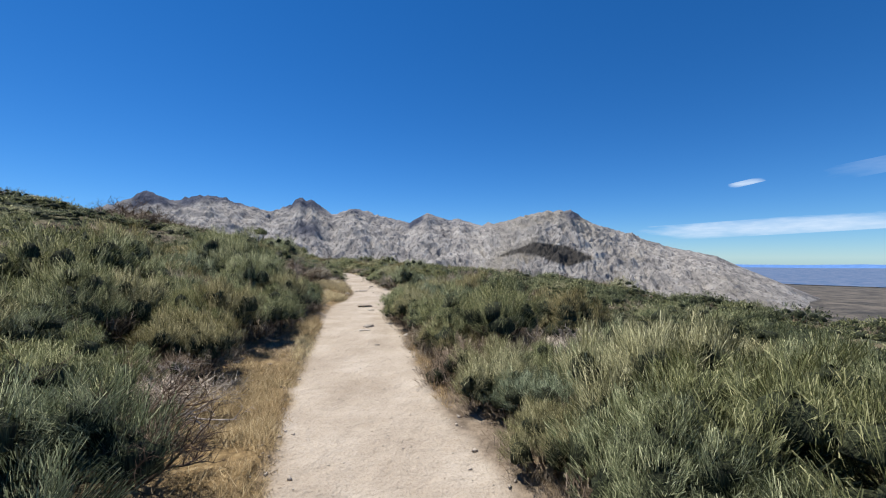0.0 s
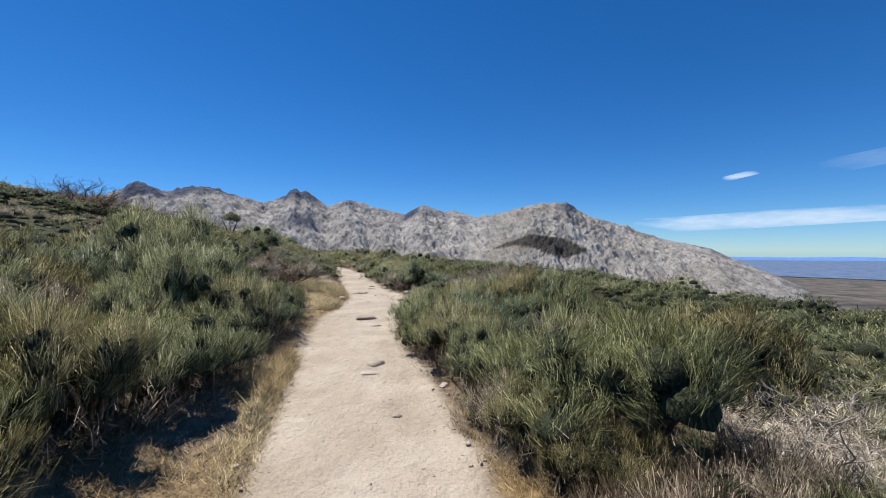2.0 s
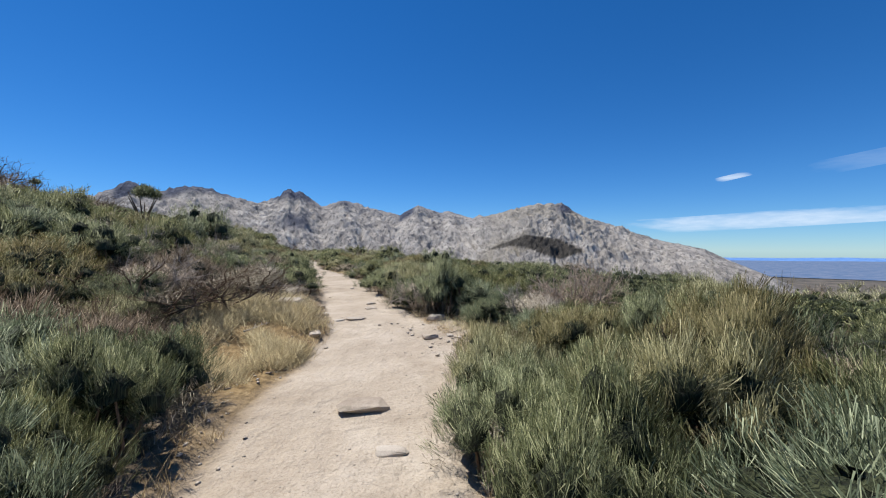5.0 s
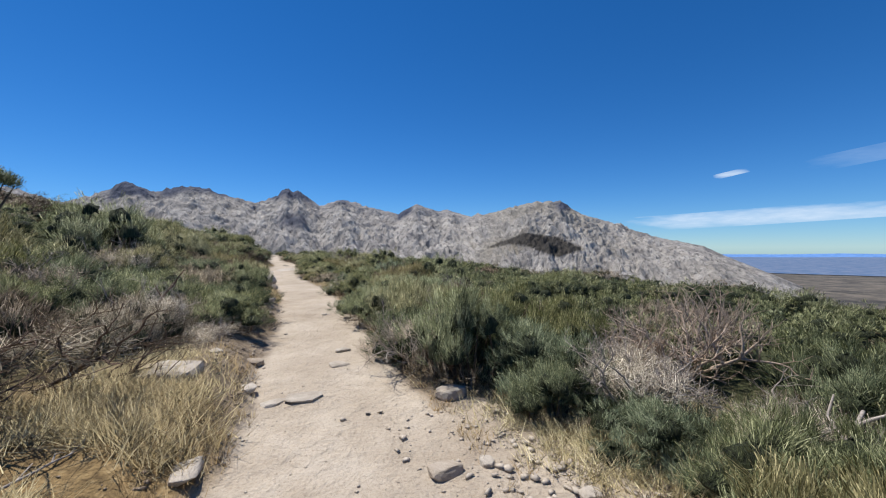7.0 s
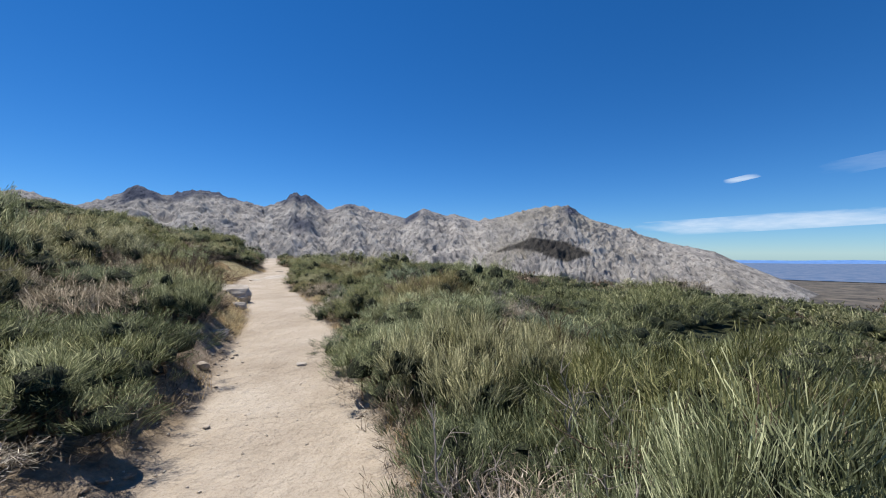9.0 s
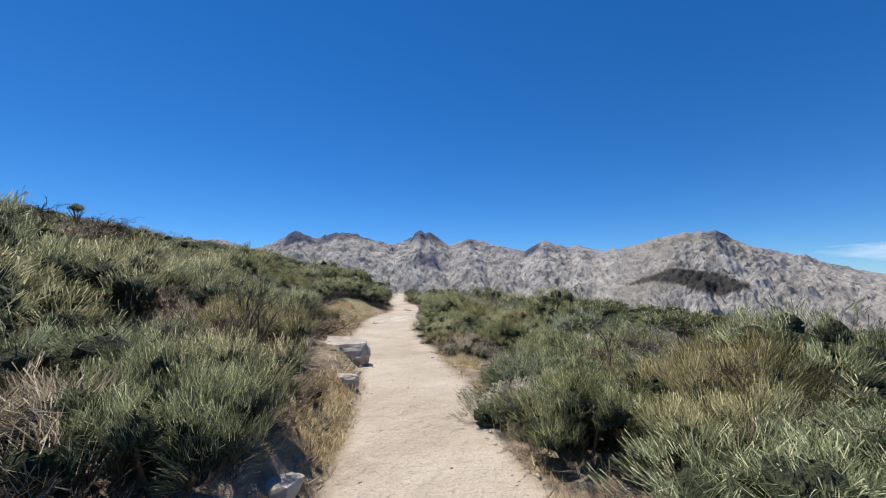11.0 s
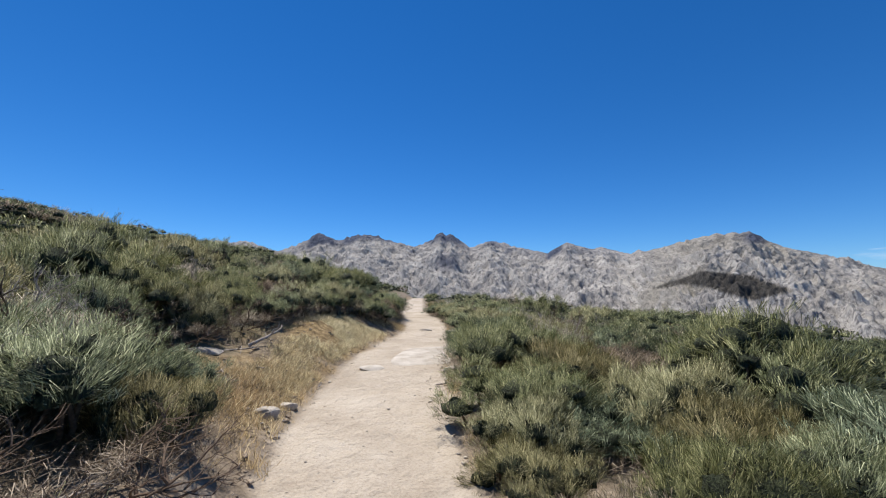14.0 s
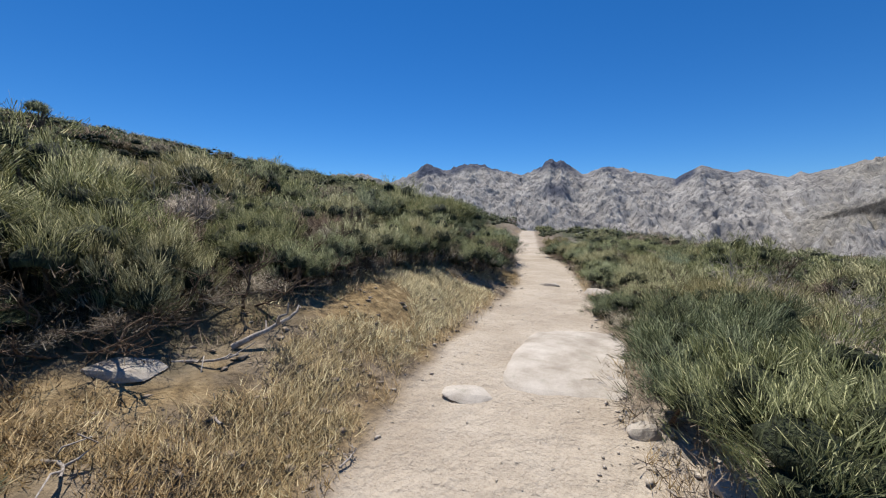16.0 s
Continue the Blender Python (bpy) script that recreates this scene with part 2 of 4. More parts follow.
def fractal(x, y, scale, octaves=4, seed=0.0, ridged=False):
    total, amp, norm = 0, 1.0, 0
    for k in range(octaves):
        v = rough(x, y, scale / 2.03 ** k, seed + k * 1.7)
        total = total + amp * (1 - 2 * np.abs(v) if ridged else v)
        norm += amp
        amp *= 0.52
    return total / norm


def bank_height(y):
    """The cut bank along the trail's upper side."""
    return 0.02 + 0.2 * smooth(12, 14, y) * (1 - 0.5 * smooth(15, 16, y)) + 0.12 * smooth(16, 17.5, y) + 0.1 * smooth(23, 26, y)


def height(x, y):
    x, y = np.asarray(x, float), np.asarray(y, float)
    left, right = edges(y)
    up, down = np.maximum(0, left - x), np.maximum(0, x - right)
    z = softly(np.minimum(y, 48), T_Z, 0.01)
    past = np.maximum(0, y - 46)
    z = z - 0.0016 * np.minimum(past, 60) ** 2 - 0.19 * np.maximum(0, past - 60) * (past < 1e9)
    z = np.maximum(z, -70)
    hill = np.where(up < 45, 0.2 * up, 9.0 + 0.2 * (up - 45) - 0.0022 * np.minimum(up - 45, 120) ** 2)
    hill = np.maximum(hill, -60)
    z = z + 0.09 * smooth(0.0, 0.12, up + 0.05 * rough(x, y, 0.4, 33)) * (0.6 + 0.4 * rough(x, y, 1.7, 44)) + bank_height(y) * smooth(0.05, 0.45 + 0.5 * smooth(22, 25, y), up) + hill * smooth(0.0, 2.5, up)
    z = z - np.where(down < 25, 0.03 * down + 0.0034 * down ** 2, 2.875 + 0.2 * (down - 25))
    off = smooth(0.0, 0.5, up + down)
    z = z + off * (0.07 * fractal(x, y, 1.3, 3) + 0.035 * smooth(3.0, 1.0, up + down) * fractal(x, y, 0.33, 2, 51) + 0.25 * smooth(2, 12, up + down) * rough(x, y, 6.0, 3) + 0.22 * smooth(2.5, 5, up + down) * fractal(x, y, 1.6, 3, 13))
    z = z + (1 - off) * (0.022 * fractal(x, y, 0.42, 3, 5) + 0.02 * rough(x, y, 1.5, 8)) + 0.012 * off * rough(x, y, 0.14, 2)
    return np.maximum(z, -75 + 4 * fractal(x, y, 90, 3))


def ground_at(x, y):
    return float(height(x, y))


# ---- builders ----
def fast_mesh(name, verts, faces, materials, smooth_faces=False, lean=None):
    """A mesh from arrays of corners and of faces with equally many corners. lean: the way each corner faces, for thin twigs."""
    verts, faces = np.asarray(verts, np.float32), np.asarray(faces, np.int32)
    me = bpy.data.meshes.new(name)
    k = faces.shape[1]
    me.vertices.add(len(verts))
    me.vertices.foreach_set("co", verts.ravel())
    me.loops.add(faces.size)
    me.loops.foreach_set("vertex_index", faces.ravel())
    me.polygons.add(len(faces))
    me.polygons.foreach_set("loop_start", np.arange(0, faces.size, k, dtype=np.int32))
    for m in materials:
        me.materials.append(m)
    if smooth_faces or lean is not None:
        me.polygons.foreach_set("use_smooth", np.ones(len(faces), bool))
    me.update(calc_edges=True)
    if lean is not None:
        me.normals_split_custom_set_from_vertices(lean)
    return me


def grid_faces(rows, cols):
    a = (np.arange(rows - 1)[:, None] * cols + np.arange(cols - 1)[None, :]).ravel()
    return np.stack([a, a + 1, a + cols + 1, a + cols], 1)


def paint(me, r, g, b):
    """Cover shares per corner point: what grows or lies where, with gully shade on the mountain."""
    layer = me.color_attributes.new("cover", "FLOAT_COLOR", "POINT")
    layer.data.foreach_set("color", np.stack([r, g, b, np.ones_like(r)], 1).astype(np.float32).ravel())


def part(name, me, parent, label=""):
    ob = new(name, me)
    ob.parent = parent
    return tagged(ob, label)


def spread(*pieces):
    return np.concatenate([np.arange(a, b, s) for a, b, s in pieces])


# places with dry grass instead of brush: x, y, radius along and across the trail
GRASS = ((-1.0, 3.6, 1.1, 2.0), (-1.95, 7.9, 0.5, 1.0), (-2.7, 12.6, 0.8, 1.7), (-1.9, 11.2, 0.35, 1.1), (-8.5, 28.2, 0.9, 2.6), (-7.6, 25.6, 0.9, 1.3), (-7.6, 24.4, 0.7, 0.9), (-3.9, 22.9, 0.15, 0.6), (-4.3, 20.2, 0.4, 1.0), (1.0, 13.6, 1.0, 1.0), (-8.6, 31.0, 0.5, 1.2), (-1.2, 6.0, 0.3, 2.0), (0.9, 4.9, 0.3, 0.8))


def grassy(x, y):
    x, y = np.asarray(x, float), np.asarray(y, float)
    best = np.zeros(np.broadcast(x, y).shape)
    for gx, gy, rx, ry in GRASS:
        lean = gx - 0.33 * (y - gy)
        best = np.maximum(best, 1.25 - np.hypot((x - lean) / rx, (y - gy) / ry))
    return np.clip(best * 2.0, 0, 1)


# ---- ground ----
gv = spread((-60, -8, 4.0), (-8, -1, 0.5), (-1, 34, 0.08), (34, 60, 0.5), (60, 140, 4), (140, 460, 16))
gu = spread((-420, -120, 20), (-120, -40, 5), (-40, -16, 1.2), (-16, -4, 0.35), (-4, -1.6, 0.13), (-1.6, 1.6, 0.07), (1.6, 4, 0.13), (4, 16, 0.35), (16, 40, 1.2), (40, 120, 5), (120, 520, 20))
gl, gr = edges(gv)
gx = ((gl + gr) / 2)[:, None] + gu[None, :]
gy = np.repeat(gv[:, None], len(gu), 1)
gz = height(gx, gy)
ground_mesh = fast_mesh("ground", np.stack([gx, gy, gz], 2).reshape(-1, 3), grid_faces(len(gv), len(gu))[:, ::-1][:, ::-1], [MAT_GROUND], True)
fx, fy = gx.ravel(), gy.ravel()
fl, fr = edges(fy)
ragged = 0.1 * fractal(fx, fy, 0.5, 3, 4)
inside = np.minimum(fx - fl, fr - fx) + ragged
stony = np.clip(1.3 - np.hypot((fx - 0.1) / 1.1, (fy - 13.4) / 1.2), 0, 1) + np.clip(1.3 - np.hypot((fx + 5.6) / 0.55, (fy - 26.3) / 0.9), 0, 1)
sandy = np.clip(smooth(-0.12, 0.08, inside) + smooth(0.2, 0.6, stony + ragged), 0, 1)
straw_share = np.clip(grassy(fx, fy) * (1 - 0.85 * smooth(23, 25, fy) * smooth(-0.15, 0.2, fractal(fx, fy, 0.7, 3, 19))) + 0.5 * smooth(-0.7, -0.2, inside) * smooth(-0.1, 0.5, fractal(fx, fy, 0.8, 3, 9)), 0, 1)
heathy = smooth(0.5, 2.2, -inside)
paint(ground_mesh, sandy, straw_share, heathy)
ground = tagged(new("ground", ground_mesh), "sandy mountain trail through dry soil, straw and heath", "ground", kind="structure")

# ---- mountains ----
# summits: bearing, elevation in degrees, flank in degrees per degree (left, right)
SUMMITS = (
    (-62, 3.2, 0.05, 0.24), (-48.9, 6.2, 0.24, 0.2), (-45.6, 6.3, 0.2, 0.33), (-36.5, 7.75, 0.56, 0.34), (-30.3, 8.0, 0.34, 0.27), (-26.2, 6.85, 0.2, 0.24), (-20.6, 7.3, 0.45, 0.4), (-19.4, 8.2, 0.85, 0.7), (-17.9, 7.95, 0.6, 0.62),
    (-12.0, 7.1, 0.3, 0.28), (-8.0, 6.05, 0.2, 0.24), (-1.5, 6.45, 0.52, 0.3), (3.0, 5.75, 0.15, 0.34), (7.4, 5.2, 0.7, 0.4), (9.6, 4.95, 0.3, 0.5), (12.0, 5.95, 0.42, 0.5),
    (15.8, 6.75, 0.24, 0.35), (17.4, 6.78, 0.3, 0.5), (18.9, 6.7, 0.22, 0.72), (24.8, 3.25, 0.52, 0.34), (28.8, 2.0, 0.3, 0.26), (33.0, 0.95, 0.2, 0.32),
)


def skyline(az):
    e = np.full(az.shape, -9.0)
    for a, top, sl, sr in SUMMITS:
        e = np.maximum(e, top - np.where(az < a, (a - az) * sl, (az - a) * sr))
    e = np.minimum(e, np.where(az > 36, 0.05 - 0.48 * (az - 36), 99))
    return np.maximum(e, -6.5)


maz = np.radians(np.arange(-66, 52, 0.13))
mt = spread((0, 1.0, 1 / 230), (1.0, 1.25, 0.03))
az2, t2 = np.meshgrid(maz, mt, indexing="ij")
deg = np.degrees(az2)
ridge_r = 2100 - 550 * smooth(4, 14, deg) - 350 * smooth(24, 44, deg) + 60 * rough(deg, 0 * deg, 6.0, 2)
foot_r = 0.52 * ridge_r + 25 * rough(deg, 0 * deg, 9.0, 6)
mr = foot_r + (ridge_r - foot_r) * t2
mx, my = np.sin(az2) * mr, 12 + np.cos(az2) * mr
craggy = 1 - 0.65 * smooth(-9, -3, deg)
jag = craggy * (0.3 * fractal(deg, 0 * deg, 2.3, 4, 3, True) + 0.22 * fractal(deg, 0 * deg, 0.8, 3, 8, True) - 0.1) * smooth(1.0, 3.0, skyline(deg) + 1.0)
crest_z = 1.5 + np.tan(np.radians(skyline(deg) - 0.12)) * ridge_r
foot_z = -105.0
shape = 0.8 * t2 ** 1.15 + 0.2 * smooth(0.05, 0.55, t2)
mz = foot_z + (crest_z - foot_z) * np.minimum(shape, 1) - np.maximum(0, t2 - 1) * 900
mz = mz + np.tan(np.radians(jag)) * ridge_r * smooth(0.82, 1.0, t2)
# the rock face laid flat: metres across, metres up the slope
lie_x, lie_z = deg * 33, t2 * 620
slant_x, slant_z = lie_x + 0.55 * lie_z, 1.25 * lie_z - 0.3 * lie_x
buttress = fractal(slant_x, slant_z, 150, 3, 1, True)
blocks = fractal(slant_x + 14 * buttress, slant_z, 44, 4, 6, True)
bulk = np.clip((crest_z - foot_z) / 200, 0.2, 1)
relief = 30 * buttress + 20 * blocks + 5 * fractal(lie_x, lie_z, 17, 3, 16, True)
mz = mz + relief * bulk * smooth(0, 0.15, t2) * (1 - 0.85 * smooth(0.84, 1.0, t2)) - 12 * bulk * smooth(0.2, 0.5, t2) * (1 - smooth(0.8, 1, t2))
mountain_mesh = fast_mesh("mountain", np.stack([mx, my, mz], 2).reshape(-1, 3), grid_faces(*mx.shape), [MAT_MOUNTAIN], True)
sight = np.degrees(np.arctan2(mz, mr))
wisp = fractal(mx, my, 160, 4, 12)
patch_top = np.interp(deg, (8.6, 14.0, 18.6, 22.0), (0.2, 2.35, 1.8, 0.3)) + 0.25 * wisp
patch_low = np.interp(deg, (8.6, 12.0, 15.0, 18.6, 22.0), (-0.1, 0.6, 0.1, -1.1, 0.0)) + 0.25 * wisp
brush_patch = smooth(0.0, 0.15, np.minimum(patch_top - sight, sight - patch_low)) * smooth(8.4, 9.0, deg) * smooth(22.2, 21.6, deg)
brush_low = smooth(0.05, 0.5, wisp) * (1 - smooth(0.3, 0.6, t2)) * smooth(18, 32, deg) * 0.9
# brush in the gullies; its dark colour also paints the shade in low relief
gully_shade = (smooth(-0.1, -0.5, blocks) * 0.4 + smooth(-0.15, -0.5, buttress) * 0.4) * (0.4 + 0.6 * smooth(-0.2, 0.3, wisp))
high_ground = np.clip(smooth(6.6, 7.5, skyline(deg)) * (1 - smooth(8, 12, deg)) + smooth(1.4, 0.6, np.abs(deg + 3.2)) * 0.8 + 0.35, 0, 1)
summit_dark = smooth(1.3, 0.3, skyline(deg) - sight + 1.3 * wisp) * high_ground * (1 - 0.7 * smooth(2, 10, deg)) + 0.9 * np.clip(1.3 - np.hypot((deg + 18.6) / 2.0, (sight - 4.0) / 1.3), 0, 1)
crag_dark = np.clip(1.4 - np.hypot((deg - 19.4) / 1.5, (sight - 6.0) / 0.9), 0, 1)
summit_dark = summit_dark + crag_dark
grass_low = (1 - crag_dark) * (smooth(-0.1, 0.3, wisp) * (1 - smooth(0.35, 0.7, t2)) * smooth(2, 10, deg) * 0.7 + 0.45 * smooth(6.0, 12, deg) * (1 - smooth(21, 26, deg)) * smooth(0.55, 0.8, t2))
flat = [np.clip(v, 0, 1).ravel() for v in (brush_patch + brush_low + gully_shade, summit_dark, grass_low)]
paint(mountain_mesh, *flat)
lie = mountain_mesh.attributes.new("lie", "FLOAT_VECTOR", "POINT")
lie.data.foreach_set("vector", np.stack([lie_x, 0 * mr, lie_z], 2).astype(np.float32).ravel())
mountain = tagged(new("mountain", mountain_mesh), "rugged grey granite mountain range with jagged peaks", "mountain", kind="structure")


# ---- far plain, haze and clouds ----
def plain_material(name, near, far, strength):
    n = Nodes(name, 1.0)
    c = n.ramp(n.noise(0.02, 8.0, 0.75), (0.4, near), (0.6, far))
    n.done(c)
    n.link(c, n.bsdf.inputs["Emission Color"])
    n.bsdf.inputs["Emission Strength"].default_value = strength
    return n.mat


def far_ring(name, inner, outer, z_in, z_out, a0, a1, material, label, ripple):
    az = np.radians(np.arange(a0, a1 + 0.01, 0.5))
    rr = np.linspace(inner, outer, 24)
    a, r = np.meshgrid(az, rr, indexing="ij")
    x, y = np.sin(a) * r, 12 + np.cos(a) * r
    z = z_in + (z_out - z_in) * (r - inner) / (outer - inner) + ripple * fractal(x, y, 500, 4, 3)
    ob = new(name, fast_mesh(name, np.stack([x, y, z], 2).reshape(-1, 3), grid_faces(*x.shape), [material], True))
    return tagged(ob, label, "backdrop", kind="structure")


far_ring("ground_valley", 380, 2300, -76, -112, -180, 180, plain_material("valley_scrub", (0.045, 0.043, 0.038), (0.17, 0.145, 0.115), 0.0), "dark scrub plain far below the mountain", 8)
# blue distance haze is put into the colour, with a faint glow
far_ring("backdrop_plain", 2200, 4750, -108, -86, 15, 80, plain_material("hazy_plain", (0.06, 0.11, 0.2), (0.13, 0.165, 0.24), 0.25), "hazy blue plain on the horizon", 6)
far_ring("backdrop_hills", 4650, 4850, -92, -62, 15, 80, plain_material("hazy_hills", (0.07, 0.16, 0.36), (0.1, 0.2, 0.42), 0.5), "hills on the horizon painted in blue haze", 10)


def cloud_material(name, opacity):
    n = Nodes(name, 1.0)
    tc = n.add("ShaderNodeTexCoord")
    sep = n.add("ShaderNodeSeparateXYZ")
    n.link(tc.outputs["Generated"], sep.inputs[0])
    m = n.add("ShaderNodeMapping")
    m.inputs["Scale"].default_value = (0.0021, 0.0021, 0.012)
    n.link(tc.outputs["Object"], m.inputs["Vector"])
    nz = n.add("ShaderNodeTexNoise", Scale=1.6, Detail=7.0, Roughness=0.6)
    n.link(m.outputs[0], nz.inputs["Vector"])
    across = n.math("MULTIPLY", n.math("SUBTRACT", sep.outputs[2], 0.45), 2.1)
    edge = n.math("SUBTRACT", 1.0, n.math("MULTIPLY", across, across))
    along = n.math("MULTIPLY", n.math("SUBTRACT", sep.outputs[0], 0.5), 2.05)
    edge2 = n.math("SUBTRACT", 1.0, n.math("POWER", n.math("ABSOLUTE", along), 3.0))
    body = n.math("MULTIPLY", n.math("MAXIMUM", edge, 0.0), n.math("MAXIMUM", edge2, 0.0))
    dens = n.ramp(n.math("SUBTRACT", n.math("ADD", body, nz.outputs["Fac"]), 0.86), (0.05, (0, 0, 0)), (0.8, (1, 1, 1)))
    white = n.add("ShaderNodeEmission", Strength=1.0)
    white.inputs["Color"].default_value = (0.62, 0.75, 0.92, 1)
    clear = n.add("ShaderNodeBsdfTransparent")
    mx = n.add("ShaderNodeMixShader")
    n.link(n.math("MULTIPLY", dens, opacity), mx.inputs[0])
    n.link(clear.outputs[0], mx.inputs[1])
    n.link(white.outputs[0], mx.inputs[2])
    n.link(mx.outputs[0], n.tree.nodes["Material Output"].inputs["Surface"])
    return n.mat


MAT_CLOUD = cloud_material("white_cloud", 0.95)
MAT_WISP = cloud_material("thin_cloud", 0.2)


def cloud(az0, az1, el0, el1, thick, label, material):
    """A thin band of cloud far off, bowed along the horizon."""
    R = 4900.0
    mid = radians((az0 + az1) / 2)
    s = np.linspace(-1, 1, 40)
    az = np.radians(az0 + (az1 - az0) * (s + 1) / 2) - mid
    el = el0 + (el1 - el0) * (s + 1) / 2
    rows = []
    for k in (-1, -0.33, 0.33, 1):
        rows.append(np.stack([np.sin(az) * R, np.cos(az) * R, np.tan(np.radians(el + k * thick / 2)) * R], 1))
    me = fast_mesh("cloud", np.concatenate(rows), grid_faces(4, 40), [material], True)
    ob = tagged(new("cloud", me), label, "cloud", kind="structure")
    ob.matrix_world = pose(0, 0, 0, 0, 0, -math.degrees(mid))
    ob.visible_shadow = False


cloud(24.5, 60, 2.95, 4.2, 1.9, "thin white band of cloud low over the plain", MAT_CLOUD)
cloud(36.4, 40.6, 8.25, 9.0, 0.62, "small white wisp of cloud", MAT_CLOUD)
cloud(43, 62, 8.3, 10.6, 1.6, "faint streak of cloud in a blue sky", MAT_WISP)


# ---- shapes of plants and stones ----
def unit(v):
    return v / np.maximum(1e-9, np.linalg.norm(v, axis=-1, keepdims=True))


def blades(rng, base, way, length, width, outward, blunt=0.0):
    """Thin twigs, one slim triangle each, turned outward from the plant. blunt: the share that forks wider towards its tip."""
    side = unit(np.cross(way, unit(outward) + 0.7 * rng.normal(size=way.shape))) * width[:, None] / 2
    flip = np.sum(np.cross(side, way) * outward, 1) < 0
    side[flip] *= -1
    n = len(base)
    tip = base + way * length[:, None]
    verts = np.stack([base - side, base + side, tip], 1)
    wide = rng.random(n) < blunt
    verts[wide] = np.stack([tip + side, tip - side, base], 1)[wide]
    lean = unit(unit(outward) + 0.22 * rng.normal(size=outward.shape))
    return verts.reshape(-1, 3), np.arange(3 * n).reshape(-1, 3), np.repeat(lean, 3, 0)


def tube(points, radii, sides=4):
    """Corners and faces of a tapered, bent stem."""
    points, radii = np.asarray(points, float), np.asarray(radii, float)
    along = unit(np.gradient(points, axis=0))
    a = unit(np.cross(along, np.array([0.31, 0.52, 0.79])))
    b = np.cross(along, a)
    ang = np.arange(sides) * 2 * np.pi / sides
    ring = points[:, None] + radii[:, None, None] * (np.cos(ang)[None, :, None] * a[:, None] + np.sin(ang)[None, :, None] * b[:, None])
    faces = []
    for i in range(len(points) - 1):
        for j in range(sides):
            k = (j + 1) % sides
            faces.append((i * sides + j, i * sides + k, (i + 1) * sides + k, (i + 1) * sides + j))
    return ring.reshape(-1, 3), np.array(faces)


def join(pieces):
    verts, faces, n = [], [], 0
    for v, f in pieces:
        verts.append(v)
        faces.append(np.asarray(f) + n)
        n += len(v)
    return np.concatenate(verts), np.concatenate(faces)


def ball(centre, radius, rows=5, cols=8):
    """A low lump, open at the foot."""
    th = np.linspace(0.05, 1.85, rows)
    ph = np.arange(cols) * 2 * np.pi / cols
    v = np.stack([np.sin(th)[:, None] * np.cos(ph), np.sin(th)[:, None] * np.sin(ph), np.repeat(np.cos(th)[:, None], cols, 1)], 2) * radius + centre
    f = []
    for i in range(rows - 1):
        for j in range(cols):
            k = (j + 1) % cols
            f.append((i * cols + j, (i + 1) * cols + j, (i + 1) * cols + k, i * cols + k))
    return v.reshape(-1, 3), np.array(f)


def lobes_of(rng, r, h, count):
    """Rounded heads of a bush, spread over its dome by the golden angle."""
    out = []
    for k in range(count):
        a = 2.39996 * k + rng.uniform(-0.5, 0.5)
        d = r * 0.72 * math.sqrt((k + 0.3 * rng.random()) / count)
        lr = r * rng.uniform(0.27, 0.44)
        top = h * (1 - 0.5 * (d / r) ** 2) * rng.uniform(0.78, 1.05)
        out.append((np.array([d * math.cos(a), d * math.sin(a), max(0.14, top - lr * 1.05)]), lr))
    return out


def broom_twigs(rng, lobes, clumps, per, length, width, blunt=0.6, upright=0.6, tangle=0.2):
    """Brushes of fine twigs that fan out of the heads of a bush, or a tangle of dry ones."""
    weight = np.array([lr ** 2 for _, lr in lobes])
    pick = rng.choice(len(lobes), clumps, p=weight / weight.sum())
    cs = np.array([lobes[i][0] for i in pick])
    rs = np.array([lobes[i][1] for i in pick])
    n = unit(rng.normal(size=(clumps, 3)))
    n[:, 2] = np.where(n[:, 2] < -0.3, -n[:, 2], n[:, 2])
    p = cs + n * rs[:, None] * rng.uniform(0.45, 0.98, clumps)[:, None]
    p[:, 2] = np.maximum(p[:, 2], 0.05)
    way = unit(0.62 * n + np.array([0, 0, upright]) + 0.22 * rng.normal(size=n.shape))
    clump_len = length * rng.uniform(0.6, 1.25, clumps)
    total = clumps * per
    idx = np.repeat(np.arange(clumps), per)
    w = unit(way[idx] + tangle * rng.normal(size=(total, 3)))
    ln = clump_len[idx] * rng.uniform(0.45, 1.15, total)
    base = p[idx] + 0.022 * rng.normal(size=(total, 3)) - w * ln[:, None] * 0.3
    base[:, 2] = np.maximum(base[:, 2], 0.01)
    mass = unit(cs * np.array([1, 1, 0.5]) + 1e-6)
    return blades(rng, base, w, ln, width * rng.uniform(0.6, 1.3, total), n[idx] + 0.45 * mass[idx] + np.array([0, 0, 0.25]), blunt)


